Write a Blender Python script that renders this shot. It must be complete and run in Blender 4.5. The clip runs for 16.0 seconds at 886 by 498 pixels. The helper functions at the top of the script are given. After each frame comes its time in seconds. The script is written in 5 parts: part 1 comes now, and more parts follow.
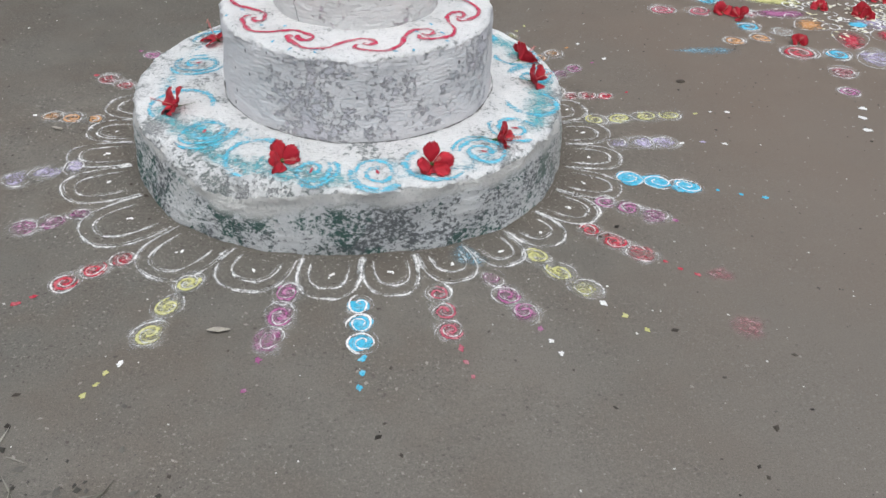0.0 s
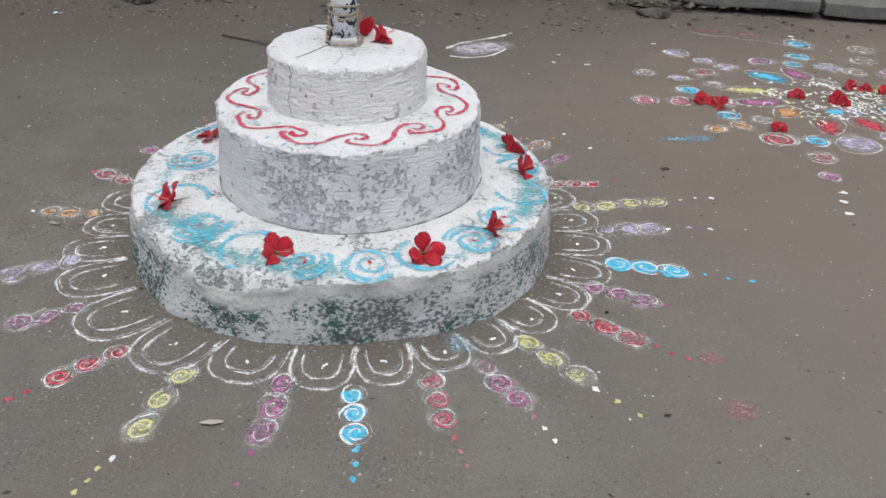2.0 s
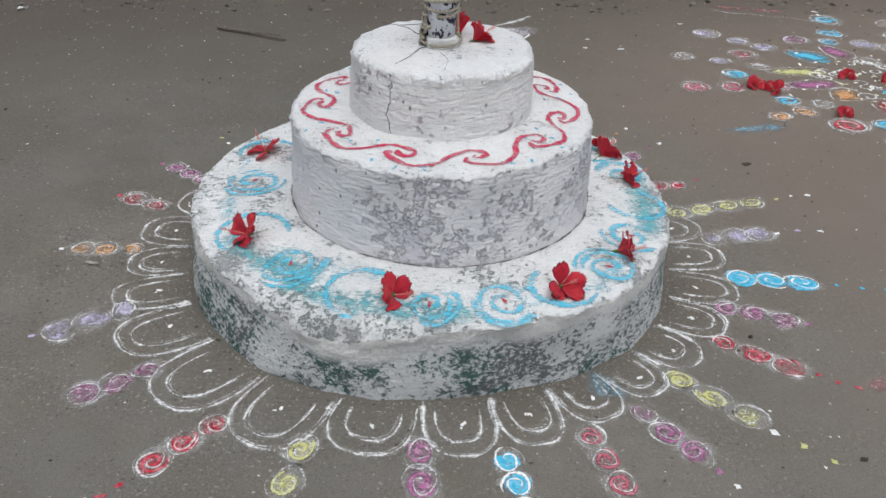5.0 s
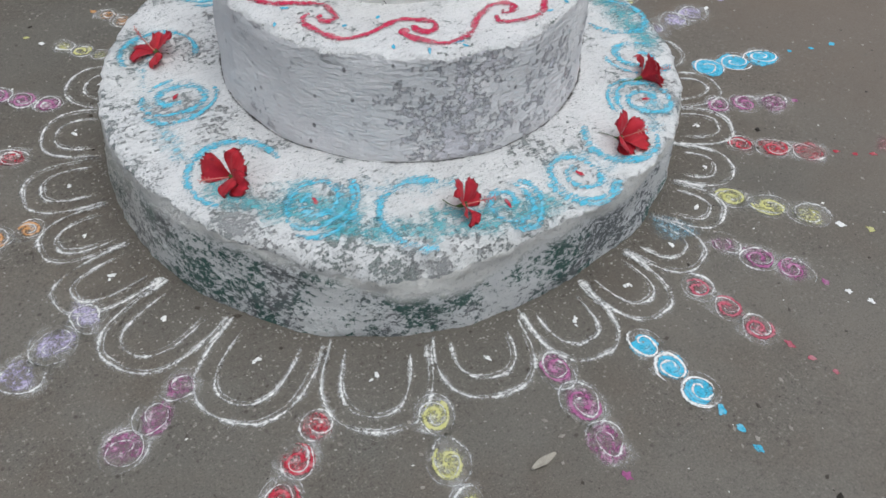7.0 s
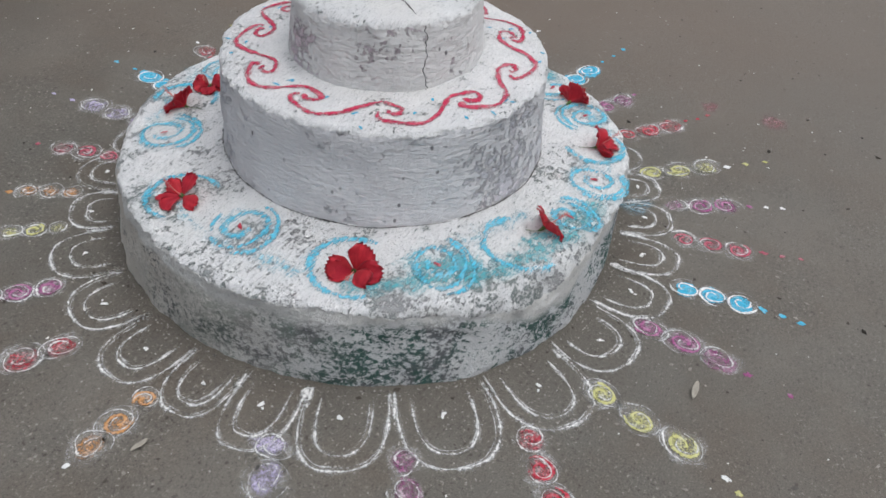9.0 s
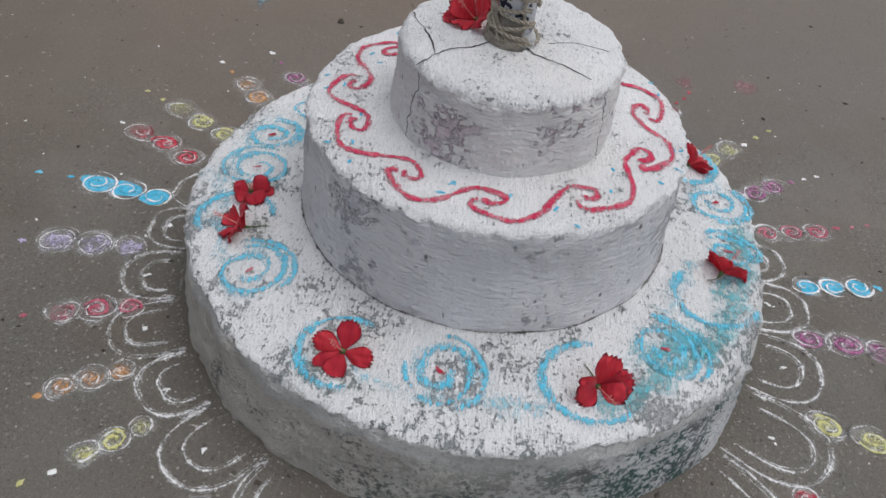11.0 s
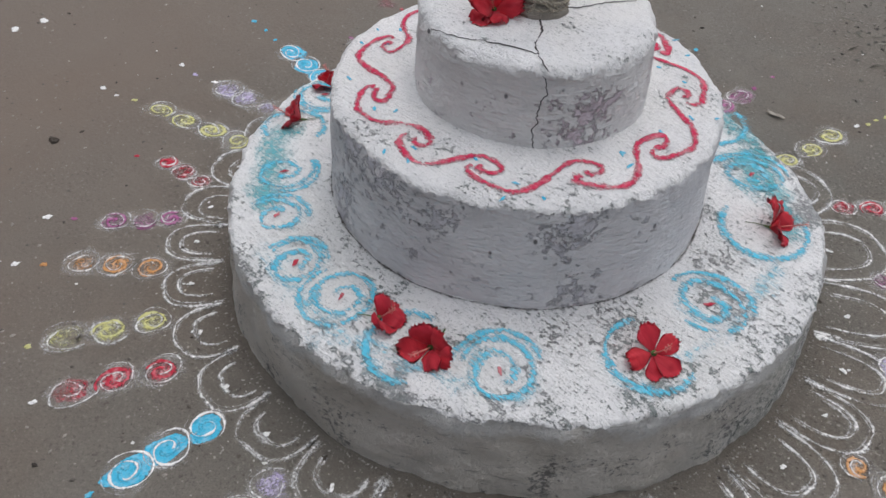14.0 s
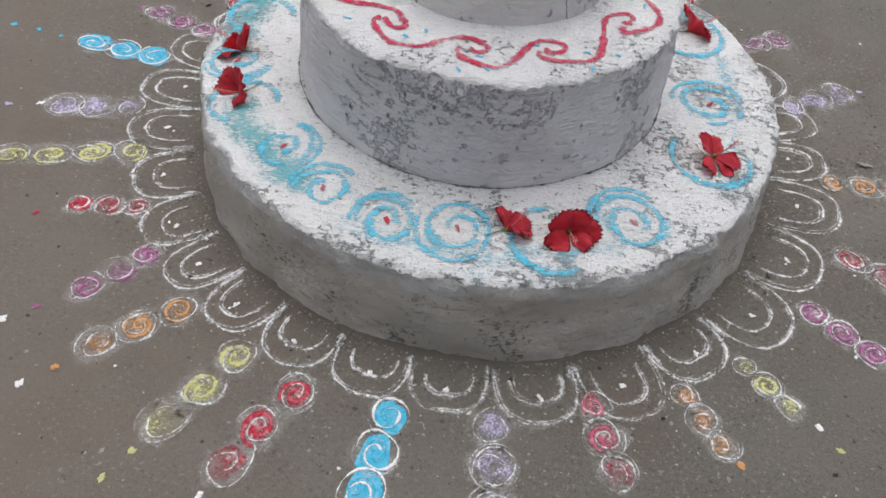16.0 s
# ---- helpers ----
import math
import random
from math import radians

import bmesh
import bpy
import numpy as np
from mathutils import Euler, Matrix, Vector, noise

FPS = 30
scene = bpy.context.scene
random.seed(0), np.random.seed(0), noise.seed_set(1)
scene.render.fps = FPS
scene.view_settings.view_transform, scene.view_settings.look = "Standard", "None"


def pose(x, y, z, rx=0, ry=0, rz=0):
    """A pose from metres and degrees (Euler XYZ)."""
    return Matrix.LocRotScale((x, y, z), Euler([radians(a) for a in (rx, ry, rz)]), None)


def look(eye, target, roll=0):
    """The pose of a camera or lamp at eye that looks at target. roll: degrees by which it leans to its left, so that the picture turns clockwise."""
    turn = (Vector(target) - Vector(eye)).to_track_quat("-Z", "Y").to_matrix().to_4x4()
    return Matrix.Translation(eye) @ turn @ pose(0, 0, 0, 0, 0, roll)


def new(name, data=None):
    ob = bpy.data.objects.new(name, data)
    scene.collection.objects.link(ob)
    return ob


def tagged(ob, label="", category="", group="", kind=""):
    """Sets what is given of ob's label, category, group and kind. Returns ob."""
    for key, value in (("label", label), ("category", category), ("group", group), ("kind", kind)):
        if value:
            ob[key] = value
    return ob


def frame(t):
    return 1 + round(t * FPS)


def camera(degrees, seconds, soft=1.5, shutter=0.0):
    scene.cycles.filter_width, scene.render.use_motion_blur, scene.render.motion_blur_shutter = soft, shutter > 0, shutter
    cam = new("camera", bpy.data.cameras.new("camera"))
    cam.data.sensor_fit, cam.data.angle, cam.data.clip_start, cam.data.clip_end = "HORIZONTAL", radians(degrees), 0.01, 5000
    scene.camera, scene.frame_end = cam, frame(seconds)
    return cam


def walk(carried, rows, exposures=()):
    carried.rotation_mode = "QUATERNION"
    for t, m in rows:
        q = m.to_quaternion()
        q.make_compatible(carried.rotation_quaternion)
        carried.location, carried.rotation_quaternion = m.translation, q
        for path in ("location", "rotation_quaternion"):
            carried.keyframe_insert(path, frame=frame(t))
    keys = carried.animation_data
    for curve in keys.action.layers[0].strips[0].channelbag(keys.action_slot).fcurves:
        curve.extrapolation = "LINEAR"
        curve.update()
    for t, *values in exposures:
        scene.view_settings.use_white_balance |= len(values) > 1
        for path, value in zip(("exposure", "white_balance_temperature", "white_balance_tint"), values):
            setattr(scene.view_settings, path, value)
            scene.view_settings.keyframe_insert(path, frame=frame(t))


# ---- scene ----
cam = camera(53.9, 16.0, soft=1.5)
PATH = [
    (0, (0.033, 0.026, 1.535), (0.027, 1.632, 0.344), 2.3),
    (0.5, (0.031, 0.021, 1.54), (0.029, 1.655, 0.386), 2.2),
    (1, (0.035, 0.013, 1.545), (0.034, 1.678, 0.437), 2.0),
    (1.5, (0.037, 0.005, 1.555), (0.036, 1.693, 0.483), 1.7),
    (2, (0.038, 0.002, 1.562), (0.04, 1.718, 0.534), 1.6),
    (2.5, (0.034, 0.004, 1.566), (0.037, 1.743, 0.579), 1.6),
    (3, (0.044, -0.002, 1.576), (0.047, 1.778, 0.663), 0.9),
    (3.5, (0.04, -0.001, 1.562), (0.046, 1.794, 0.679), 0.3),
    (4, (-0.055, 0.064, 1.538), (-0.047, 1.801, 0.547), 0.8),
    (4.2, (-0.138, 0.133, 1.53), (-0.133, 1.862, 0.524), 0.7),
    (6.3, (-0.963, 0.861, 1.466), (-0.308, 2.256, 0.191), 5.1),
    (6.5, (-1.002, 0.951, 1.465), (-0.31, 2.287, 0.148), 5.1),
    (7, (-1.186, 1.085, 1.473), (-0.442, 2.25, 0.027), 2.9),
    (7.5, (-1.518, 1.12, 1.493), (-0.488, 2.037, 0.044), 5.4),
    (8, (-1.79, 1.178, 1.527), (-0.62, 2.052, 0.16), 5.5),
    (8.5, (-1.958, 1.287, 1.567), (-0.684, 2.082, 0.246), 4.1),
    (9, (-2.109, 1.649, 1.577), (-0.724, 2.313, 0.296), 4.6),
    (9.5, (-2.074, 1.964, 1.547), (-0.626, 2.523, 0.285), 6.1),
    (9.7, (-2.062, 2.062, 1.562), (-0.619, 2.614, 0.292), 5.4),
    (11.8, (-1.957, 3.285, 1.58), (-0.516, 2.866, 0.258), 9.8),
    (12, (-1.942, 3.374, 1.578), (-0.51, 2.899, 0.265), 9.6),
    (12.5, (-1.708, 3.581, 1.547), (-0.321, 3.02, 0.219), 7.7),
    (13, (-1.552, 3.809, 1.532), (-0.434, 3.048, 0.059), 8.1),
    (13.5, (-1.433, 4.057, 1.568), (-0.521, 2.98, 0.15), 6.6),
    (14, (-1.204, 4.148, 1.566), (-0.294, 3.023, 0.185), 2.8),
    (14.5, (-1.047, 4.307, 1.567), (-0.338, 3.031, 0.199), 3.9),
    (15, (-0.838, 4.521, 1.549), (-0.344, 3.169, 0.16), 3.3),
    (15.5, (-0.502, 4.523, 1.522), (-0.057, 3.17, 0.117), 2.2),
    (16, (-0.236, 4.562, 1.504), (-0.235, 3.199, 0.04), 5.9),
]
walk(cam, [(t, look(eye, target, roll)) for t, eye, target, roll in PATH], [(0.0, 0.34, 6300, 7), (4.0, 0.29, 6300, 7), (6.5, 0.13, 6200, 6), (9.0, 0.12, 6300, 8), (12.2, -0.02, 6300, 10), (14.0, 0.07, 6350, 10), (16.0, 0.23, 6450, 10)])

# ---- light: an overcast sky ----
world = bpy.data.worlds.new("overcast_sky")
scene.world = world
world.use_nodes = True
sky = world.node_tree.nodes.new("ShaderNodeTexSky")
sky.sky_type, sky.sun_disc = "NISHITA", False
sky.sun_elevation, sky.sun_rotation = radians(76), radians(170)
sky.air_density, sky.dust_density, sky.ozone_density = 1.0, 4.0, 1.0
back = world.node_tree.nodes["Background"]
back.inputs["Strength"].default_value = 0.15
cloud = world.node_tree.nodes.new("ShaderNodeHueSaturation")
cloud.inputs["Saturation"].default_value = 0.38
world.node_tree.links.new(sky.outputs[0], cloud.inputs["Color"])
world.node_tree.links.new(cloud.outputs[0], back.inputs["Color"])
sun = new("sun", bpy.data.lights.new("sun", "SUN"))
sun.data.energy, sun.data.angle, sun.data.color = 0.55, radians(60), (1.0, 0.995, 0.985)
sun.matrix_world = look((0.4, -1.6, 8), (0, 0, 0))

# the plinth's middle, and places round it in degrees and metres
CX, CY = -0.285, 2.735


def polar(a, r):
    return CX + r * math.cos(radians(a)), CY + r * math.sin(radians(a))


def ground_z(x, y):
    return 0.004 * noise.noise((x * 1.1, y * 1.1, 0.3)) + 0.0012 * noise.noise((x * 5, y * 5, 3.1))


# ---- materials ----
class Shade:
    """A procedural material, put together node by node."""

    def __init__(self, name, rough=0.9):
        self.mat = bpy.data.materials.new(name)
        self.mat.use_nodes = True
        self.tree = self.mat.node_tree
        self.bsdf = self.tree.nodes["Principled BSDF"]
        self.bsdf.inputs["Roughness"].default_value = rough
        self.bsdf.inputs["Specular IOR Level"].default_value = 0.25
        self.coords = self.tree.nodes.new("ShaderNodeTexCoord").outputs["Object"]

    def put(self, socket, value):
        if isinstance(value, bpy.types.NodeSocket):
            self.tree.links.new(value, socket)
        elif isinstance(value, (tuple, list)) and len(value) == 3 and socket.type == "RGBA":
            socket.default_value = (*value, 1)
        else:
            socket.default_value = value

    def stretch(self, sx, sy, sz, turn=0.0, vec=None):
        n = self.tree.nodes.new("ShaderNodeMapping")
        n.inputs["Scale"].default_value = (sx, sy, sz)
        n.inputs["Rotation"].default_value = (0, 0, radians(turn))
        self.put(n.inputs["Vector"], vec or self.coords)
        return n.outputs[0]

    def noise(self, scale, detail=3.0, rough=0.55, vec=None, distort=0.0):
        n = self.tree.nodes.new("ShaderNodeTexNoise")
        n.inputs["Scale"].default_value, n.inputs["Detail"].default_value = scale, detail
        n.inputs["Roughness"].default_value, n.inputs["Distortion"].default_value = rough, distort
        self.put(n.inputs["Vector"], vec or self.coords)
        return n.outputs["Fac"]

    def cells(self, scale, vec=None):
        n = self.tree.nodes.new("ShaderNodeTexVoronoi")
        n.inputs["Scale"].default_value = scale
        self.put(n.inputs["Vector"], vec or self.coords)
        return n.outputs["Distance"]

    def span(self, value, lo, hi, out_lo=0.0, out_hi=1.0):
        n = self.tree.nodes.new("ShaderNodeMapRange")
        n.clamp = True
        for i, v in enumerate((value, lo, hi, out_lo, out_hi)):
            self.put(n.inputs[i], v)
        return n.outputs[0]

    def calc(self, how, a, b=0.0):
        n = self.tree.nodes.new("ShaderNodeMath")
        n.operation = how
        self.put(n.inputs[0], a), self.put(n.inputs[1], b)
        return n.outputs[0]

    def mix(self, fac, a, b):
        n = self.tree.nodes.new("ShaderNodeMix")
        n.data_type = "RGBA"
        self.put(n.inputs[0], fac), self.put(n.inputs[6], a), self.put(n.inputs[7], b)
        return n.outputs[2]

    def xyz(self):
        n = self.tree.nodes.new("ShaderNodeSeparateXYZ")
        self.put(n.inputs[0], self.coords)
        return n.outputs

    def value_of(self, name):
        n = self.tree.nodes.new("ShaderNodeAttribute")
        n.attribute_name = name
        return n.outputs["Fac"]

    def per_object(self):
        return self.tree.nodes.new("ShaderNodeObjectInfo").outputs["Random"]

    def per_island(self):
        return self.tree.nodes.new("ShaderNodeNewGeometry").outputs["Random Per Island"]

    def bump(self, height, strength=0.5, distance=0.004):
        n = self.tree.nodes.new("ShaderNodeBump")
        n.inputs["Strength"].default_value, n.inputs["Distance"].default_value = strength, distance
        self.put(n.inputs["Height"], height)
        self.put(self.bsdf.inputs["Normal"], n.outputs[0])
        return self

    def colour(self, c):
        self.put(self.bsdf.inputs["Base Color"], c)
        return self

    def alpha(self, a):
        self.put(self.bsdf.inputs["Alpha"], a)
        return self


def earth_material():
    s = Shade("packed_earth", 0.95)
    big, mid, fine = s.noise(0.9, 4), s.noise(6, 6, 0.68), s.noise(240, 5, 0.8)
    c = s.mix(s.span(big, 0.36, 0.62), (0.142, 0.134, 0.117), (0.185, 0.166, 0.142))
    c = s.mix(s.span(s.noise(2.3, 5, 0.6), 0.44, 0.62, 0, 0.85), c, (0.135, 0.112, 0.090))
    c = s.mix(s.span(mid, 0.42, 0.70, 0, 0.7), c, (0.135, 0.125, 0.110))
    c = s.mix(s.span(fine, 0.54, 0.68, 0, 0.5), c, (0.297, 0.276, 0.241))
    c = s.mix(s.span(fine, 0.46, 0.34, 0, 0.68), c, (0.059, 0.052, 0.044))
    grit = s.noise(95, 3, 0.7)
    c = s.mix(s.calc("MULTIPLY", s.span(grit, 0.42, 0.34), s.span(mid, 0.40, 0.60, 0.2, 0.85)), c, (0.068, 0.059, 0.049))
    c = s.mix(s.calc("MULTIPLY", s.span(grit, 0.60, 0.67), s.span(s.noise(3, 3), 0.42, 0.60, 0.12, 0.7)), c, (0.378, 0.356, 0.315))
    pits = s.cells(23, s.stretch(1, 1.3, 1, 30))
    c = s.mix(s.calc("MULTIPLY", s.span(pits, 0.16, 0.07, 0, 0.8), s.span(mid, 0.5, 0.56)), c, (0.054, 0.046, 0.039))
    x, y, z = s.xyz()
    red = s.span(s.calc("ADD", s.calc("ADD", x, s.calc("MULTIPLY", y, 0.35)), s.calc("MULTIPLY", s.noise(1.1, 4), 1.2)), 1.5, 2.9, 0, 0.8)
    c = s.mix(red, c, (0.185, 0.147, 0.119))
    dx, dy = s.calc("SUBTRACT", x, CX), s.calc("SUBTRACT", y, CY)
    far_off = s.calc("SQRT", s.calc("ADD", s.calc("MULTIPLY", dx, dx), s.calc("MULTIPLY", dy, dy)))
    # uneven light put into the earth's colour: paler towards +x -y, darker opposite
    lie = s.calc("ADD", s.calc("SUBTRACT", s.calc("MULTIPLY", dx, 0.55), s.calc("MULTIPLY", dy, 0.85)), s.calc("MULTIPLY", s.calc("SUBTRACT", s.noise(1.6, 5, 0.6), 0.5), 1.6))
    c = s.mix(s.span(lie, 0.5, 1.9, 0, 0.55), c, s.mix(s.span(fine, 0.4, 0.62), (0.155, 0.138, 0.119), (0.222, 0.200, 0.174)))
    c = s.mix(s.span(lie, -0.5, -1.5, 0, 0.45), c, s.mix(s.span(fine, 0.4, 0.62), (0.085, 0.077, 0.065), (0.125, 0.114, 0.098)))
    # earth is darker brown in a ragged ring round the plinth
    inner_ring = s.span(s.calc("ADD", far_off, s.calc("MULTIPLY", s.noise(4, 4, 0.6), 0.35)), 1.16, 0.90, 0, 0.45)
    c = s.mix(inner_ring, c, (0.117, 0.101, 0.084))
    # soil is darker brown towards the far wall, most of all at -x
    far_soil = s.span(s.calc("ADD", y, s.calc("ADD", s.calc("MULTIPLY", s.noise(1.3, 4), 1.6), s.calc("MULTIPLY", x, -0.30))), 5.0, 6.7, 0, 0.88)
    c = s.mix(far_soil, c, (0.095, 0.078, 0.065))
    h = s.calc("ADD", s.calc("MULTIPLY", fine, 0.6), s.calc("ADD", mid, grit))
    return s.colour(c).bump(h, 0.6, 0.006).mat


def paint_top_material(name, worn, ochre, tick, speck=0.85):
    """Whitewash on a level top: brushed, pitted and rubbed thin, with grey cement and old green paint showing."""
    s = Shade(name, 0.88)
    blot, grain = s.noise(7, 6, 0.65), s.noise(66, 7, 0.76)
    brush = s.noise(78, 4, 0.65, s.stretch(0.55, 2.6, 1, 35))
    c = s.mix(s.span(blot, 0.38, 0.66), (0.82, 0.81, 0.80), (0.72, 0.715, 0.71))
    c = s.mix(s.span(s.noise(3.1, 3), 0.50, 0.70, 0, 0.5), c, ochre)
    c = s.mix(s.span(brush, 0.54, 0.66, 0, tick), c, (0.42, 0.42, 0.40))
    x, y, z = s.xyz()
    dx, dy = s.calc("SUBTRACT", x, CX), s.calc("SUBTRACT", y, CY)
    scuffed = s.span(s.calc("SQRT", s.calc("ADD", s.calc("MULTIPLY", dx, dx), s.calc("MULTIPLY", dy, dy))), 0.62, 0.70, 0, 0.07)
    wear = s.calc("ADD", s.calc("ADD", scuffed, s.calc("MULTIPLY", blot, 0.9)), s.calc("ADD", s.calc("MULTIPLY", grain, 1.2), s.calc("MULTIPLY", brush, 0.40)))
    c = s.mix(s.span(wear, worn, worn + 0.035, 0, 0.85), c, s.mix(s.span(s.noise(5, 3), 0.42, 0.56), (0.30, 0.30, 0.30), (0.20, 0.235, 0.22)))
    dots = s.noise(230, 3, 0.65)
    c = s.mix(s.calc("MULTIPLY", s.span(dots, 0.58, 0.65), s.span(s.noise(9, 5, 0.7), 0.42, 0.60, 0.10, speck)), c, (0.20, 0.205, 0.20))
    chips = s.cells(52, s.stretch(1, 1.6, 1, 20))
    c = s.mix(s.calc("MULTIPLY", s.span(chips, 0.20, 0.12, 0, 0.75), s.span(s.noise(16, 4, 0.6), 0.53, 0.60)), c, (0.24, 0.235, 0.23))
    c = s.mix(s.span(dots, 0.42, 0.34, 0, 0.5), c, (0.88, 0.87, 0.86))
    h = s.calc("SUBTRACT", s.calc("ADD", s.calc("MULTIPLY", brush, 0.8), s.calc("ADD", grain, s.calc("MULTIPLY", dots, -0.5))), s.span(wear, worn, worn + 0.05, 0, 0.9))
    return s.colour(c).bump(h, 1.0, 0.006).mat


def lower_side_material():
    """Old green paint under thin whitewash on one half, bare grey plaster on the other; whitewash run over the rim."""
    s = Shade("peeling_green_and_white_paint", 0.9)
    x, y, z = s.xyz()
    blot, grain, flake = s.noise(6, 4), s.noise(85, 5, 0.75), s.noise(64, 7, 0.80, s.stretch(1, 1, 1.4))
    side = s.span(s.calc("ADD", y, s.calc("MULTIPLY", s.noise(2.2, 3), 0.7)), CY - 0.05, CY + 0.75, 1, 0)
    bare = s.mix(s.span(blot, 0.35, 0.65), (0.65, 0.60, 0.525), (0.74, 0.695, 0.63))
    bare = s.mix(s.span(s.calc("ADD", s.calc("MULTIPLY", flake, 0.8), s.calc("MULTIPLY", s.noise(8, 3), 0.5)), 0.72, 0.77, 0, 0.8), bare, (0.13, 0.125, 0.12))
    scrape = s.noise(16, 5, 0.7, s.stretch(1, 1, 4.5))
    bare = s.mix(s.span(scrape, 0.59, 0.70, 0, 0.65), bare, (0.24, 0.225, 0.205))
    bare = s.mix(s.span(scrape, 0.42, 0.32, 0, 0.4), bare, (0.66, 0.64, 0.60))
    green = s.mix(s.span(grain, 0.4, 0.62), (0.020, 0.115, 0.085), (0.060, 0.115, 0.100))
    old = s.mix(s.span(s.noise(7, 3), 0.43, 0.52), (0.15, 0.16, 0.165), green)
    thin = s.mix(s.span(blot, 0.4, 0.62), (0.84, 0.84, 0.83), (0.74, 0.75, 0.76))
    old_coat = s.span(x, CX - 0.62, CX - 0.10, 0.990, 1.045)
    painted = s.mix(s.span(s.calc("ADD", s.calc("MULTIPLY", flake, 1.25), s.calc("MULTIPLY", s.noise(6.0, 5, 0.65), 0.80)), old_coat, s.calc("ADD", old_coat, 0.04), 0, 0.93), thin, old)
    c = s.mix(side, bare, painted)
    lip = s.calc("ADD", z, s.calc("ADD", s.calc("MULTIPLY", blot, 0.13), s.calc("MULTIPLY", flake, 0.06)))
    px, py = polar(247, 0.69)
    dx, dy = s.calc("SUBTRACT", x, px), s.calc("SUBTRACT", y, py)
    worn = s.span(s.calc("ADD", s.calc("MULTIPLY", dx, dx), s.calc("MULTIPLY", dy, dy)), 0.0, 0.07, 0.065, 0.0)
    lip = s.calc("ADD", lip, worn)
    c = s.mix(s.span(lip, 0.258, 0.285), c, s.mix(s.span(grain, 0.54, 0.64), (0.84, 0.825, 0.79), (0.62, 0.61, 0.59)))
    h = s.calc("ADD", s.calc("ADD", flake, s.calc("MULTIPLY", grain, 0.8)), s.calc("MULTIPLY", scrape, -0.8))
    return s.colour(c).bump(h, 1.0, 0.012).mat


def side_material(name, light, dark, spot, low, rim, cracks=()):
    """Whitewashed plaster, greyed on the sides and flaked off in patches."""
    s = Shade(name, 0.9)
    x, y, z = s.xyz()
    blot, grain = s.noise(5, 4, 0.6), s.noise(110, 5, 0.75)
    coat = s.noise(30, 4, 0.6, s.stretch(1, 1, 3.4))
    c = s.mix(s.span(blot, 0.35, 0.65), light, dark)
    c = s.mix(s.span(coat, 0.5, 0.72, 0, 0.25), c, (0.52, 0.515, 0.52))
    fleck = s.calc("ADD", s.calc("MULTIPLY", s.noise(46, 7, 0.75), 0.55), s.calc("MULTIPLY", s.noise(3.6, 6, 0.7), 0.70))
    bare = s.mix(s.span(grain, 0.53, 0.62, 0, 0.75), spot, tuple(0.45 * v for v in spot))
    c = s.mix(s.span(fleck, low, low + 0.02, 0, 0.5), c, bare)
    pits = s.cells(30, s.stretch(1, 1, 0.7))
    c = s.mix(s.calc("MULTIPLY", s.span(pits, 0.17, 0.08, 0, 0.85), s.span(s.noise(11, 3), 0.50, 0.57)), c, (0.12, 0.115, 0.12))
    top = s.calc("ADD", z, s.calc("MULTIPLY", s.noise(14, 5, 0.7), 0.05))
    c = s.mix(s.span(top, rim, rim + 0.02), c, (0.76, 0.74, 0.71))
    h = s.calc("SUBTRACT", s.calc("ADD", coat, s.calc("MULTIPLY", grain, 0.4)), s.span(fleck, low, low + 0.03, 0, 0.6))
    for a in cracks:
        bend = s.calc("MULTIPLY", s.calc("SUBTRACT", s.noise(13, 4, 0.6, s.stretch(0.1, 0.1, 1)), 0.5), 0.34)
        turn = s.calc("ARCTAN2", s.calc("SUBTRACT", y, CY), s.calc("SUBTRACT", x, CX))
        away = s.calc("ABSOLUTE", s.calc("SUBTRACT", turn, s.calc("ADD", bend, (radians(a) + math.pi) % math.tau - math.pi)))
        gap = s.span(away, 0.0055, 0.0015)
        c = s.mix(gap, c, (0.05, 0.045, 0.045))
        h = s.calc("SUBTRACT", h, s.calc("MULTIPLY", gap, 1.5))
    return s.colour(c).bump(h, 1.0, 0.010).mat


def powder_material(name, tint, lo=0.12, hi=0.50, grain=150.0, brushed=0.0, pale=0.45, most=1.0, dull=0.35):
    """Dry coloured powder, strewn thin: the grains thin out to the stroke's edge, and lie patchy."""
    s = Shade(name, 0.97)
    fine, patch = s.noise(grain, 5, 0.8), s.noise(17, 4, 0.6)
    c = s.mix(s.span(s.noise(55, 4, 0.7), 0.46, 0.66, 0, pale), tint, (0.72, 0.71, 0.69))
    c = s.mix(s.span(fine, 0.50, 0.36, 0, dull), c, tuple(0.5 * v for v in tint))
    cover = s.calc("ADD", s.calc("MULTIPLY", s.value_of("edge"), 0.55), s.calc("MULTIPLY", s.calc("SUBTRACT", fine, 0.5), 2.2))
    cover = s.calc("ADD", cover, s.calc("MULTIPLY", s.calc("SUBTRACT", patch, 0.5), 1.3))
    if brushed:
        brush = s.noise(78, 4, 0.65, s.stretch(0.55, 2.6, 1, 35))
        cover = s.calc("SUBTRACT", cover, s.calc("MULTIPLY", s.calc("SUBTRACT", brush, 0.5), brushed))
    return s.colour(c).alpha(s.span(cover, lo, hi, 0, most)).bump(fine, 0.6, 0.003).mat


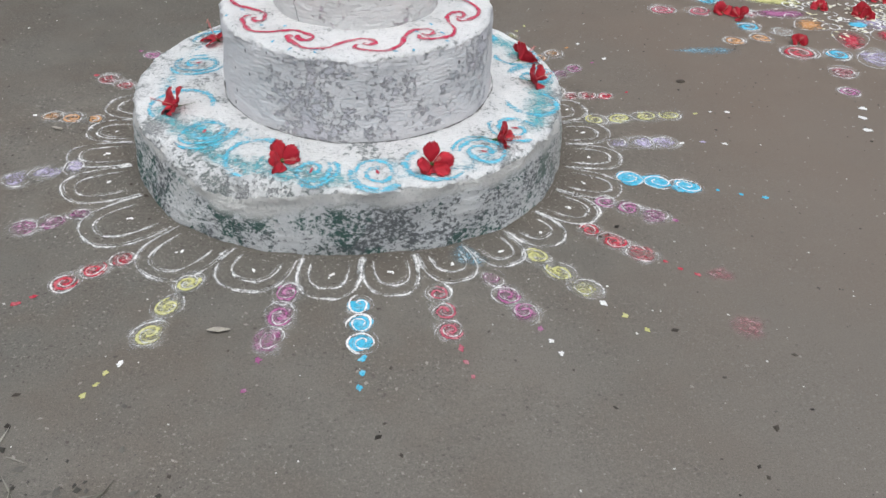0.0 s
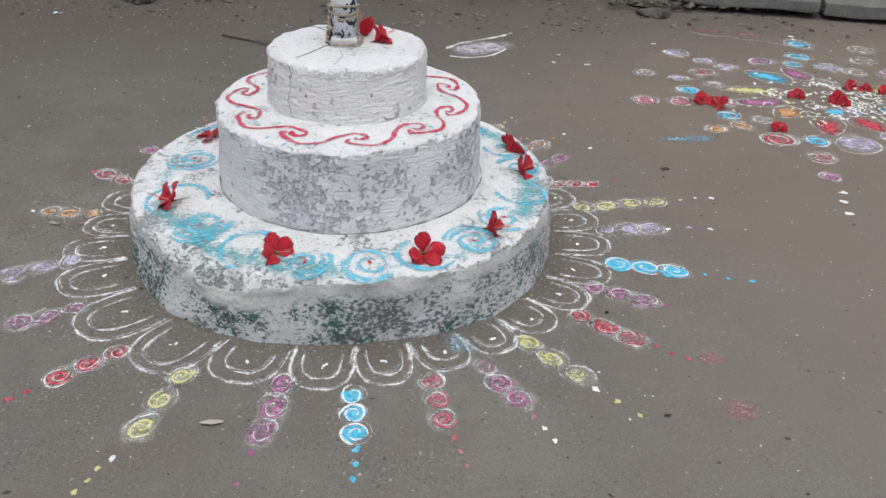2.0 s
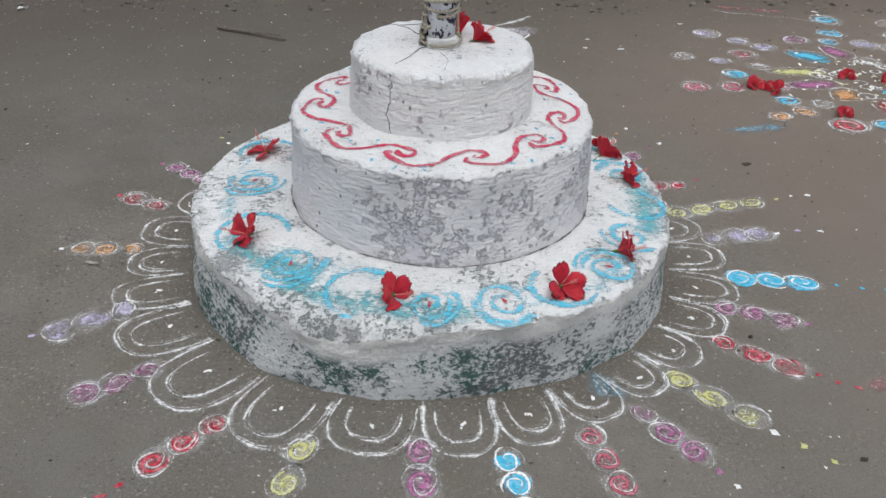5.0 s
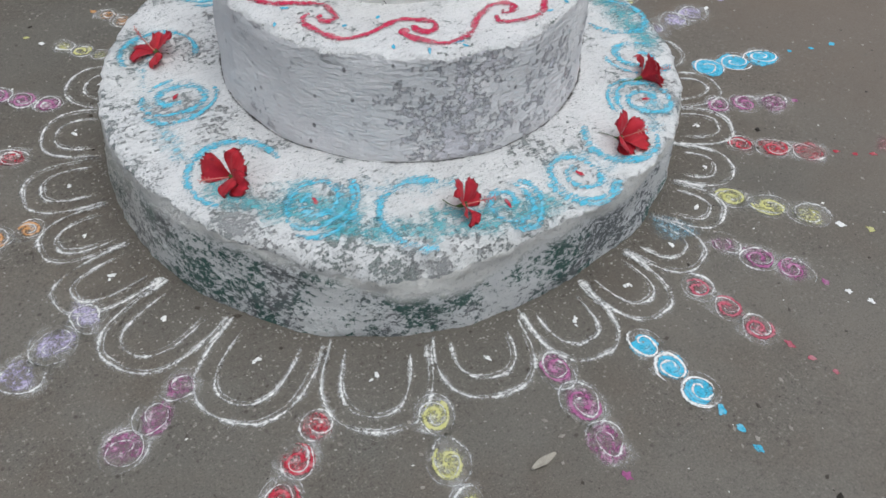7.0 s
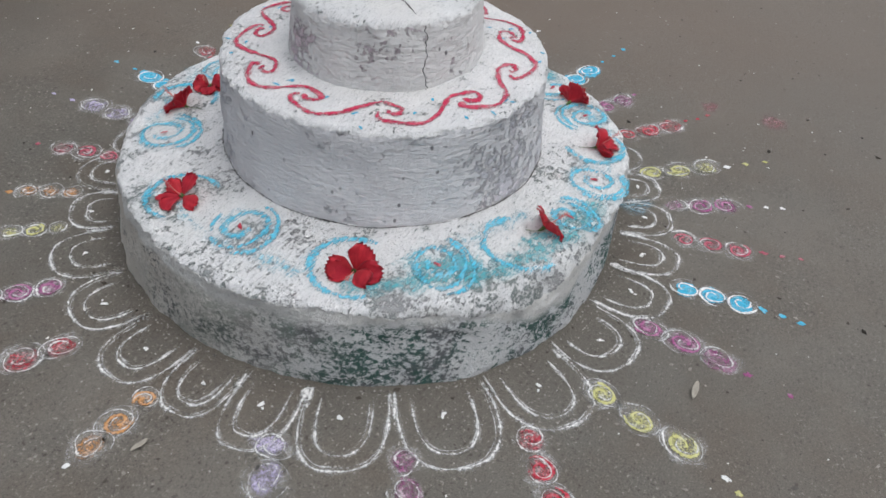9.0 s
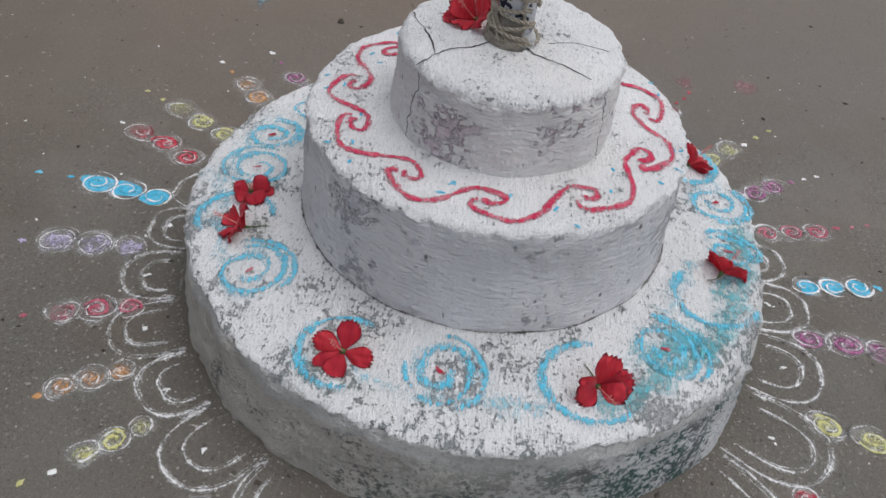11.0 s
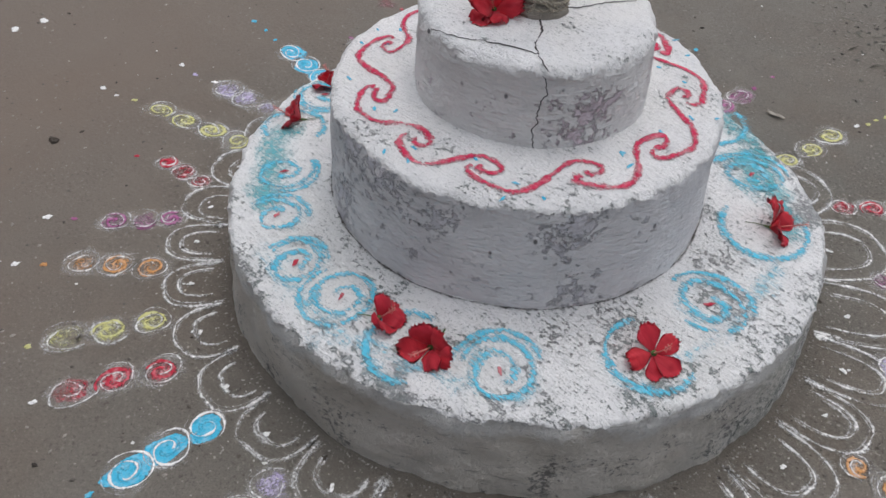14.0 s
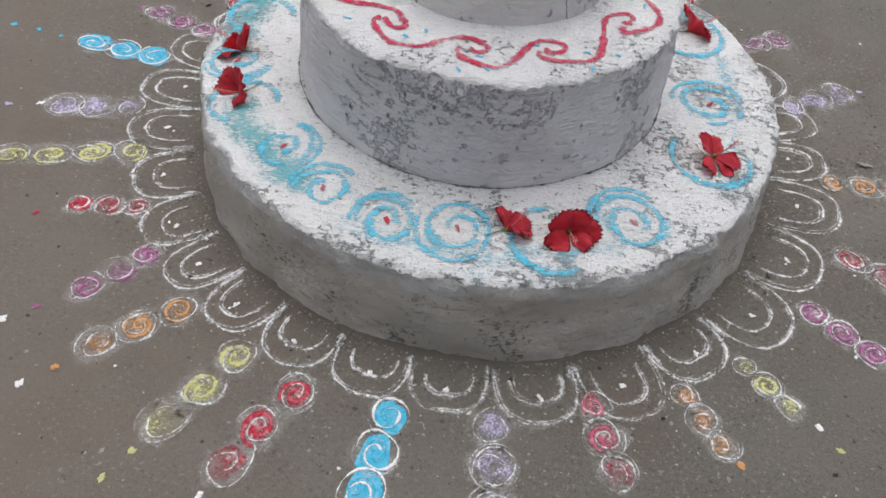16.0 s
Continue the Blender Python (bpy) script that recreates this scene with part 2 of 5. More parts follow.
def plain_material(name, a, b, scale=12.0, rough=0.8, relief=0.4, deep=0.004, spots=None):
    s = Shade(name, rough)
    n, f = s.noise(scale, 5, 0.62), s.noise(scale * 8, 4, 0.7)
    c = s.mix(s.span(n, 0.34, 0.66), a, b)
    c = s.mix(s.span(f, 0.5, 0.75, 0, 0.4), c, tuple(0.5 * v for v in a))
    if spots:
        c = s.mix(s.span(s.calc("ADD", s.calc("MULTIPLY", n, 0.7), s.calc("MULTIPLY", s.noise(scale * 4, 5, 0.7), 0.7)), 0.73, 0.78), c, spots)
    return s.colour(c).bump(s.calc("ADD", n, f), relief, deep).mat


EARTH = earth_material()
LOWER_TOP = paint_top_material("rubbed_whitewash", 1.385, (0.72, 0.72, 0.69), 0.50)
MIDDLE_TOP = paint_top_material("thick_whitewash", 1.425, (0.78, 0.75, 0.71), 0.36, 0.6)
LOWER_SIDE = lower_side_material()
MIDDLE_SIDE = side_material("greyed_whitewash", (0.78, 0.765, 0.765), (0.68, 0.67, 0.68), (0.56, 0.54, 0.60), 0.680, 0.512)
UPPER_SIDE = side_material("dull_whitewash", (0.80, 0.78, 0.76), (0.72, 0.705, 0.69), (0.58, 0.42, 0.52), 0.700, 0.70, (128.5, 231.0))
WHITE = powder_material("white_powder", (0.80, 0.79, 0.77), 0.13, 0.76, 150, 0, 0.45, 0.9)
FAINT = powder_material("thin_white_powder", (0.76, 0.75, 0.73), 0.16, 0.90, 150, 0, 0.45, 0.75)
HALO = powder_material("stray_white_powder", (0.74, 0.73, 0.71), 0.39, 1.15, 190, 0, 0.45, 0.7)
BRUSH_BLUE = powder_material("rubbed_blue_powder", (0.105, 0.51, 0.69), 0.0, 0.60, 130, 2.8, 0.3, 0.9, 0.12)
BLUE_DUST = powder_material("thin_blue_powder", (0.22, 0.55, 0.68), 0.34, 1.10, 95, 2.0, 0.3, 0.8, 0.1)
WASH = powder_material("washed_green_blue_powder", (0.11, 0.42, 0.47), -0.04, 0.80, 80, 1.6, 0.2, 0.85, 0.3)
VINE_RED = powder_material("crimson_powder", (0.52, 0.030, 0.085), -0.04, 0.45, 170, 1.1, 0.3)
RED_DUST = powder_material("thin_crimson_powder", (0.62, 0.14, 0.17), 0.48, 1.15, 190)
TINTS = {
    "red": (0.44, 0.030, 0.055), "pink": (0.42, 0.09, 0.13), "purple": (0.33, 0.10, 0.23), "blue": (0.07, 0.44, 0.64),
    "lavender": (0.47, 0.41, 0.60), "yellow": (0.52, 0.50, 0.20), "orange": (0.52, 0.26, 0.10), "white": (0.80, 0.79, 0.77),
}
POWDER = {k: powder_material(k + "_powder", v, 0.26, 0.92, 160, 0, 0.45 if k in ("blue", "lavender", "white") else 0.65) for k, v in TINTS.items()}
DENSE = {k: powder_material(k + "_powder_heap", v, -0.10, 0.35, 150, 0, 0.25) for k, v in TINTS.items()}


# ---- mesh helpers ----
def mesh_of(name, verts, faces, mats, edge=None, slots=None, smooth=True):
    me = bpy.data.meshes.new(name)
    me.from_pydata(verts, [], faces)
    for m in mats:
        me.materials.append(m)
    if slots is not None:
        me.polygons.foreach_set("material_index", slots)
    me.polygons.foreach_set("use_smooth", [smooth] * len(me.polygons))
    if edge is not None:
        me.attributes.new("edge", "FLOAT", "POINT").data.foreach_set("value", edge)
    me.update()
    return me


def under(ob, parent):
    ob.parent = parent
    ob.matrix_parent_inverse = parent.matrix_basis.inverted()
    return ob


def part(name, bm, material, parent=None, label=""):
    me = bpy.data.meshes.new(name)
    bm.to_mesh(me)
    bm.free()
    me.materials.append(material)
    me.polygons.foreach_set("use_smooth", [True] * len(me.polygons))
    ob = new(name, me)
    if label:
        ob["label"] = label
    return under(ob, parent) if parent else ob


def anchor(name, x, y, z, label, category, group="", kind=""):
    ob = new(name)
    ob.empty_display_size = 0.1
    ob.matrix_basis = pose(x, y, z)
    return tagged(ob, label, category, group, kind)


class Sheet:
    """Strokes and heaps of powder on a surface whose height is top(x, y)."""

    def __init__(self, top, lift=0.0015):
        self.top, self.lift = top, lift
        self.verts, self.faces, self.edge, self.slots, self.mats = [], [], [], [], []

    def slot(self, m):
        if m not in self.mats:
            self.mats.append(m)
        return self.mats.index(m)

    def point(self, x, y, e, extra=0.0):
        self.verts.append((x, y, self.top(x, y) + self.lift + extra))
        self.edge.append(e)
        return len(self.verts) - 1

    def stroke(self, pts, width, material, extra=0.0, shaky=0.25, thin_ends=0):
        k, n, prev = self.slot(material), len(pts), None
        seed = random.random() * 50
        for i, (x, y) in enumerate(pts):
            x0, y0 = pts[max(0, i - 1)]
            x1, y1 = pts[min(n - 1, i + 1)]
            d = math.hypot(x1 - x0, y1 - y0) or 1.0
            w = width * 0.5 * (1 + shaky * 1.6 * noise.noise((i * 0.35, seed, 0)))
            e = 1.0 + 0.30 * noise.noise((i * 0.22, seed, 7))
            if thin_ends:
                out = min(1.0, min(i, n - 1 - i) / thin_ends)
                w, e = w * (0.25 + 0.75 * out), e * out - 0.8 * (1 - out)
            if i in (0, n - 1):
                w, e = w * 0.6, e * 0.5
            nx, ny = -(y1 - y0) / d * w, (x1 - x0) / d * w
            row = [self.point(x + nx, y + ny, 0.0, extra), self.point(x, y, e, extra + 0.0012), self.point(x - nx, y - ny, 0.0, extra)]
            if prev:
                for j in (0, 1):
                    self.faces.append((prev[j], prev[j + 1], row[j + 1], row[j]))
                    self.slots.append(k)
            prev = row

    def heap(self, x, y, rx, ry, turn, material, high=0.002, extra=0.0, ragged=0.2, solid=0.75):
        """A filled patch, its rim ragged."""
        k, n = self.slot(material), 18
        c, s, seed = math.cos(radians(turn)), math.sin(radians(turn)), random.random() * 50
        rings = []
        for f, e in ((0.5, 1.0), (solid, 0.95), (1.0, 0.0)):
            ring = []
            for i in range(n):
                a = math.tau * i / n
                q = f * (1 + ragged * 1.5 * noise.noise((math.cos(a) * 1.3 + seed, math.sin(a) * 1.3, f)))
                px, py = rx * q * math.cos(a), ry * q * math.sin(a)
                ring.append(self.point(x + c * px - s * py, y + s * px + c * py, e, extra + high * (1 - f)))
            rings.append(ring)
        mid = self.point(x, y, 1.0, extra + high)
        for i in range(n):
            j = (i + 1) % n
            self.faces.append((mid, rings[0][i], rings[0][j]))
            self.slots.append(k)
            for a, b in ((0, 1), (1, 2)):
                self.faces.append((rings[a][i], rings[b][i], rings[b][j], rings[a][j]))
                self.slots.append(k)

    def make(self, name, parent=None, label=""):
        ob = new(name, mesh_of(name, self.verts, self.faces, self.mats, self.edge, self.slots))
        if label:
            ob["label"] = label
        return under(ob, parent) if parent else ob


def spiral_points(x, y, r, turns, start, squash=1.0, axis=0.0, way=1, inner=0.12, wobble=0.06):
    pts, n, seed = [], int(16 * turns) + 6, random.random() * 50
    c, s = math.cos(radians(axis)), math.sin(radians(axis))
    for i in range(n):
        f = i / (n - 1)
        q = r * (inner + (1 - inner) * f ** 0.85) * (1 + wobble * 2 * noise.noise((i * 0.2, seed, 1)))
        a = radians(start) + way * math.tau * turns * f
        px, py = q * math.cos(a), q * math.sin(a) * squash
        pts.append((x + c * px - s * py, y + s * px + c * py))
    return pts


def smooth_line(keys, per=6):
    """A Catmull-Rom curve through the keys."""
    out = []
    for i in range(len(keys) - 1):
        p0, p1, p2, p3 = keys[max(0, i - 1)], keys[i], keys[i + 1], keys[min(len(keys) - 1, i + 2)]
        for j in range(per):
            t = j / per
            out.append(tuple(0.5 * (2 * b + (c - a) * t + (2 * a - 5 * b + 4 * c - d) * t * t + (3 * b - a - 3 * c + d) * t ** 3) for a, b, c, d in zip(p0, p1, p2, p3)))
    return out + [keys[-1]]


def tube(bm, pts, radius, sides=8, closed_ends=True):
    """A tube along 3D points; radius may be a function of 0..1."""
    rings, n = [], len(pts)
    for i, p in enumerate(pts):
        p = Vector(p)
        d = (Vector(pts[min(n - 1, i + 1)]) - Vector(pts[max(0, i - 1)])).normalized()
        u = d.orthogonal().normalized() if i == 0 else (u - d * u.dot(d)).normalized()
        v = d.cross(u)
        r = radius(i / (n - 1)) if callable(radius) else radius
        rings.append([bm.verts.new(p + (u * math.cos(math.tau * k / sides) + v * math.sin(math.tau * k / sides)) * r) for k in range(sides)])
    for a, b in zip(rings, rings[1:]):
        for k in range(sides):
            bm.faces.new((a[k], a[(k + 1) % sides], b[(k + 1) % sides], b[k]))
    if closed_ends:
        bm.faces.new(rings[0][::-1])
        bm.faces.new(rings[-1])
    return bm


def rough_block(sx, sy, sz, m, cuts=6, amount=0.012, scale=6.0, bevel=0.012, broken=0.0):
    """A block with its base at z = 0 before m, its edges broken and its faces uneven."""
    bm = bmesh.new()
    bmesh.ops.create_cube(bm, size=1.0)
    bmesh.ops.scale(bm, vec=(sx, sy, sz), verts=bm.verts)
    bmesh.ops.bevel(bm, geom=bm.edges[:], offset=bevel, segments=2, affect="EDGES", profile=0.6)
    bmesh.ops.subdivide_edges(bm, edges=[e for e in bm.edges if e.calc_length() > 2.5 * bevel], cuts=cuts, use_grid_fill=True)
    seed = random.random() * 40
    for v in bm.verts:
        p = v.co * scale + Vector((seed, 0, 0))
        v.co += Vector((noise.noise(p), noise.noise(p + Vector((9, 0, 0))), noise.noise(p + Vector((0, 9, 0))))) * amount
        if broken:
            q = v.co + Vector((seed, 3, 1))
            v.co += noise.noise_vector(q * 5) * broken * 0.8 + noise.noise_vector(q * 14) * broken * 0.5 + noise.noise_vector(q * 37) * broken * 0.35
        v.co.z += sz / 2
    bmesh.ops.transform(bm, matrix=m, verts=bm.verts)
    return bm


# ---- ground: one sheet out to the horizon ----
def build_ground():
    fine = np.arange(-4.2, 5.21, 0.05)
    out = np.cumsum(0.07 * 1.22 ** np.arange(36))
    xs = np.concatenate(((fine[0] - out)[::-1], fine, fine[-1] + out))
    fy = np.arange(-1.2, 8.01, 0.05)
    ys = np.concatenate(((fy[0] - out)[::-1], fy, fy[-1] + out))
    verts = [(x, y, ground_z(x, y)) for y in ys for x in xs]
    w = len(xs)
    faces = [(j * w + i, j * w + i + 1, (j + 1) * w + i + 1, (j + 1) * w + i) for j in range(len(ys) - 1) for i in range(w - 1)]
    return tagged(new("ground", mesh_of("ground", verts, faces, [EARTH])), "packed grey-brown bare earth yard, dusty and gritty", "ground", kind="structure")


build_ground()


# ---- the plinth: three round tiers ----
def foot_recess(a):
    """How far the foot stands back under the rim."""
    return 0.024 * math.exp(-(((a - 288 + 180) % 360 - 180) / 32) ** 2)


def lower_radius(a):
    """The lower tier's foot, out of round."""
    d = (a - 272 + 180) % 360 - 180
    return 0.733 - foot_recess(a) + 0.026 * math.cos(radians(a - 175)) - 0.024 * math.exp(-(d / 26) ** 2) + 0.012 * math.exp(-(((a - 312 + 180) % 360 - 180) / 22) ** 2)


def middle_radius(a):
    return 0.446 + 0.006 * math.cos(radians(a - 60))


def upper_radius(a):
    return 0.258 + 0.005 * math.cos(radians(2 * a))


def tier_top(z, slope, reach):
    def top(x, y):
        r = math.hypot(x - CX, y - CY)
        return z + slope * (reach - r) + 0.004 * noise.noise((x * 5.5, y * 5.5, z * 10))
    return top


lower_top, middle_top, upper_top = tier_top(0.222, 0.045, 0.68), tier_top(0.497, 0.06, 0.43), tier_top(0.682, 0.02, 0.25)


def build_tier(name, radius, top, base_z, slant, inner, mats, parent, label, worn=0.0, lump=0.007, rim=0.022, recess=None):
    n = 640
    verts, faces, slots = [], [], []
    rows = 0
    side = [0.93 * k / 26 for k in range(27)]
    round_off = [(1.0, 1.0), (0.96, 0.82), (0.89, 0.65), (0.78, 0.50), (0.65, 0.36), (0.45, 0.20), (0.22, 0.08), (0.0, 0.0)]
    flat = [k / 34 for k in range(1, 35)]
    for kind, v in [("s", f) for f in side] + [("r", f) for f in round_off] + [("f", f) for f in flat]:
        for i in range(n):
            a = 360 * i / n
            c, s = math.cos(radians(a)), math.sin(radians(a))
            d = (a - 242 + 180) % 360 - 180
            slump = worn * math.exp(-(d / 19) ** 2) * (1 + 0.35 * noise.noise((c * 6, s * 6, 4)))
            R, taper = radius(a), slant - (recess(a) if recess else 0.0)
            rr = rim * (1 + 0.6 * noise.noise((c * 7, s * 7, base_z * 9))) + slump * 1.5
            Rt = R - taper
            zt = top(CX + (Rt - rr) * c, CY + (Rt - rr) * s)
            if kind == "s":
                z = base_z + (zt - rr * 0.9 - slump - base_z) * v
                r = R - taper * v
                r += lump * noise.noise((c * R * 9, s * R * 9, z * 9)) + 0.30 * lump * noise.noise((c * R * 34, s * R * 34, z * 34)) + 0.22 * lump * noise.noise((c * R * 95, s * R * 95, z * 130))
            elif kind == "r":
                r = Rt - rr + rr * v[0]
                z = zt - (rr * 0.9 + slump) * v[1]
                k = 0.5 * lump * (v[0] + v[1]) + 0.22 * slump * math.sin(math.pi * v[1])
                r += k * noise.noise((c * R * 12, s * R * 12, z * 12)) + 0.8 * k * noise.noise((c * R * 40, s * R * 40, z * 40)) + 0.5 * k * noise.noise((c * R * 110, s * R * 110, z * 110))
                z += 0.45 * k * noise.noise((c * R * 70 + 5, s * R * 70, r * 70)) * min(1.0, v[0] * 2)
            else:
                r = (Rt - rr) + (inner - (Rt - rr)) * v
                z = top(CX + r * c, CY + r * s) + 0.0009 * noise.noise((c * r * 90, s * r * 90, base_z))
            verts.append((CX + r * c, CY + r * s, z))
        rows += 1
    for j in range(rows - 1):
        for i in range(n):
            k = (i + 1) % n
            faces.append((j * n + i, j * n + k, (j + 1) * n + k, (j + 1) * n + i))
            slots.append(0 if j < len(side) + 1 else 1)
    cap = [(rows - 1) * n + i for i in range(n)]
    faces.append(cap)
    slots.append(1)
    ob = new(name, mesh_of(name, verts, faces, mats, None, slots))
    ob["label"] = label
    return under(ob, parent)


plinth = anchor("flagpole_plinth", CX, CY, 0, "three-tiered round plastered flagpole plinth with peeling whitewash", "plinth")
lower = build_tier("lower_tier", lower_radius, lower_top, -0.03, 0.022, 0.40, [LOWER_SIDE, LOWER_TOP], plinth, "wide lower tier with peeling green and white paint", 0.030, 0.011, 0.013, foot_recess)
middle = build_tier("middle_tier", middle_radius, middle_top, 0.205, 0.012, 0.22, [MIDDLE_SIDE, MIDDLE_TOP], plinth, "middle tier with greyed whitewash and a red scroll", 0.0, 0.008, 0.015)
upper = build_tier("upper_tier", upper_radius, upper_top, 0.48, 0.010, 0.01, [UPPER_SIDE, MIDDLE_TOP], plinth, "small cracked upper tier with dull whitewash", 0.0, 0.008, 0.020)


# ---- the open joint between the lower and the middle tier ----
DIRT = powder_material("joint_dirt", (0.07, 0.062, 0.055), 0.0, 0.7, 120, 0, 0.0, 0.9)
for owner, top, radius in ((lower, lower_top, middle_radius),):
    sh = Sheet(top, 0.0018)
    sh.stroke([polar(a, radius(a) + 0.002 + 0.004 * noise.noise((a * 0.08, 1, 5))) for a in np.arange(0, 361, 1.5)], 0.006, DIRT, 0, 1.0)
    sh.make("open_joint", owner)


# ---- powder drawings on the plinth ----
def blue_swirl(a, r, size, turns, start, way, dab=True):
    """A rubbed blue scroll on the lower tier, with a crimson dab in its eye; without the dab, an open hook."""
    x, y = polar(a, r)
    sh = Sheet(lower_top, 0.002)
    if dab:
        sh.stroke(spiral_points(x, y, size * 1.05, turns, start, 0.88, a, way, 0.24, 0.10), 0.019, BRUSH_BLUE, 0, 0.6)
        sh.stroke(spiral_points(x, y, size * 1.22, 0.42, start + 360 * turns - 150, 0.9, a, way, 0.92, 0.05), 0.017, BRUSH_BLUE, 0, 0.6)
        sh.stroke(spiral_points(x, y, size * 0.95, 0.7, start + 200, 0.86, a, way, 0.75, 0.10), 0.042, BLUE_DUST, -0.0006, 0.5)
    else:
        hook = spiral_points(x, y, size * 1.16, turns, start, 0.95, a, way, 0.92, 0.05)
        sh.stroke(hook, 0.021, BRUSH_BLUE, 0, 0.5)
        sh.stroke(hook[len(hook) // 3:], 0.046, BLUE_DUST, -0.0006, 0.5)
    ob = sh.make("blue_swirl", lower)
    if dab:
        d = Sheet(lower_top, 0.0035)
        d.heap(x, y, 0.012, 0.005, a + 60 * random.random(), DENSE["red"], 0.002, 0, 0.5)
        d.make("red_dab", lower)
    return ob


random.seed(11)
for a, r, size, turns, start, way, dab in (
    (42, 0.568, 0.070, 1.5, 40, 1, True), (57.7, 0.590, 0.066, 1.3, 200, 1, True), (73.4, 0.598, 0.070, 1.6, 80, 1, True),
    (87.5, 0.577, 0.076, 1.7, 300, -1, True), (106, 0.605, 0.078, 0.62, 165, 1, False), (124, 0.612, 0.086, 1.7, 10, 1, True),
    (153.5, 0.598, 0.084, 0.64, 168, 1, False), (173, 0.567, 0.084, 1.6, 120, -1, True), (204, 0.585, 0.092, 0.66, 150, 1, False),
    (223.6, 0.586, 0.084, 1.8, 220, 1, True), (246, 0.588, 0.086, 0.60, 155, 1, False), (263, 0.600, 0.068, 1.2, 60, 1, True),
    (281, 0.606, 0.078, 1.7, 150, 1, True), (297, 0.600, 0.076, 0.60, 190, 1, False), (313, 0.615, 0.078, 1.6, 20, 1, True),
    (330, 0.600, 0.070, 1.1, 90, -1, True), (348, 0.590, 0.075, 0.7, 190, 1, False), (8, 0.600, 0.075, 1.3, 60, 1, True), (24, 0.590, 0.070, 0.7, 160, 1, False),
):
    blue_swirl(a, r, size, turns, start, way, dab)


def rubbed_patch(name, a0, a1, r, width, material):
    """A broad, worn band of washed-out powder along the lower tier."""
    sh = Sheet(lower_top, 0.0010)
    sh.stroke([polar(a, r + 0.02 * noise.noise((a * 0.06, r * 9, 0))) for a in np.arange(a0, a1, 1.5)], width, material, 0, 0.5, 4)
    return sh.make(name, lower)


for a0, a1, r, width in ((198, 240, 0.640, 0.075), (212, 238, 0.600, 0.12), (228, 278, 0.638, 0.070), (242, 272, 0.60, 0.05), (330, 372, 0.62, 0.09), (20, 60, 0.60, 0.10)):
    rubbed_patch("washed_blue_band", a0, a1, r, width, WASH)
for a0, a1, r, width in ((215, 240, 0.615, 0.05), (278, 330, 0.635, 0.035), (150, 200, 0.63, 0.030), (60, 125, 0.645, 0.04), (225, 262, 0.52, 0.04)):
    rubbed_patch("rubbed_blue_band", a0, a1, r, width * 2.2, BLUE_DUST)

# the crimson scroll that runs round the middle tier, wave by wave
CURLS = [19, 52.5, 84.5, 111.5, 146.5, 177, 212, 247.3, 280, 312, 344]
for i, c in enumerate(CURLS):
    d = CURLS[(i + 1) % len(CURLS)]
    d = d if d > c else d + 360
    w = d - c
    keys = [(c - 3.5, 0.343), (c - 5.0, 0.358), (c - 2, 0.374), (c + 0.16 * w, 0.392), (c + 0.32 * w, 0.394), (c + 0.50 * w, 0.372), (c + 0.66 * w, 0.335),
            (c + 0.82 * w, 0.314), (d - 1.5, 0.309), (d + 4.5, 0.322), (d + 5.5, 0.340), (d + 2.5, 0.352), (d - 1.0, 0.347), (d - 0.2, 0.336)]
    keys = [(a + random.uniform(-0.7, 0.7), r + random.uniform(-0.003, 0.003)) for a, r in keys]
    sh = Sheet(middle_top, 0.002)
    sh.stroke([polar(a, r) for a, r in smooth_line(keys, 5)], 0.0165, VINE_RED, 0, 0.45)
    sh.stroke([polar(a, r) for a, r in smooth_line(keys, 3)], 0.030, RED_DUST, -0.0006, 0.4)
    sh.make("red_scroll", middle)
    for k in range(3):
        x, y = polar(c + w * random.random(), random.choice((0.315, 0.405, 0.36)) + random.uniform(-0.012, 0.012))
        m = Sheet(middle_top, 0.0015)
        m.heap(x, y, random.uniform(0.006, 0.012), 0.0035, random.uniform(0, 180), DENSE["blue"], 0.001, 0, 0.4)
        m.make("blue_dash", middle)


# ---- the powder ring on the earth ----
rangoli = anchor("powder_rangoli", CX, CY, 0, "white petals and coloured spiral rays of powder round the plinth", "rangoli")
PETALS = [7, 20, 33, 43, 53.5, 65, 77.6, 89, 102.4, 115, 128, 141, 156, 169.7, 182.3, 192.5, 205, 221, 238, 254, 270, 282.3, 295.3, 307, 318.3, 330.7, 342.5, 355]
TIPS = ((0, 0.915), (20, 0.880), (44, 0.890), (65, 0.872), (90, 0.872), (115, 0.925), (128, 0.90), (140, 0.94), (155, 0.935), (168, 0.97), (180, 0.95), (193, 0.99), (206, 1.0), (221, 1.0),
        (238, 0.97), (256, 0.90), (282, 0.887), (300, 0.868), (320, 0.885), (342, 0.93), (360, 0.915))


def along(table, a):
    return float(np.interp(a % 360, [p[0] for p in table], [p[1] for p in table]))


def u_stroke(mid, half_l, half_r, foot, tip, square):
    pts, n = [], 30
    for i in range(n + 1):
        f = math.pi * i / n
        c, s = math.cos(f), math.sin(f)
        d = -math.copysign(abs(c) ** 0.80, c) * (half_l if c > 0 else half_r)
        pts.append(polar(mid + d, foot + (tip - foot) * abs(s) ** square + 0.004 * noise.noise((i * 0.3, mid, 0))))
    return pts


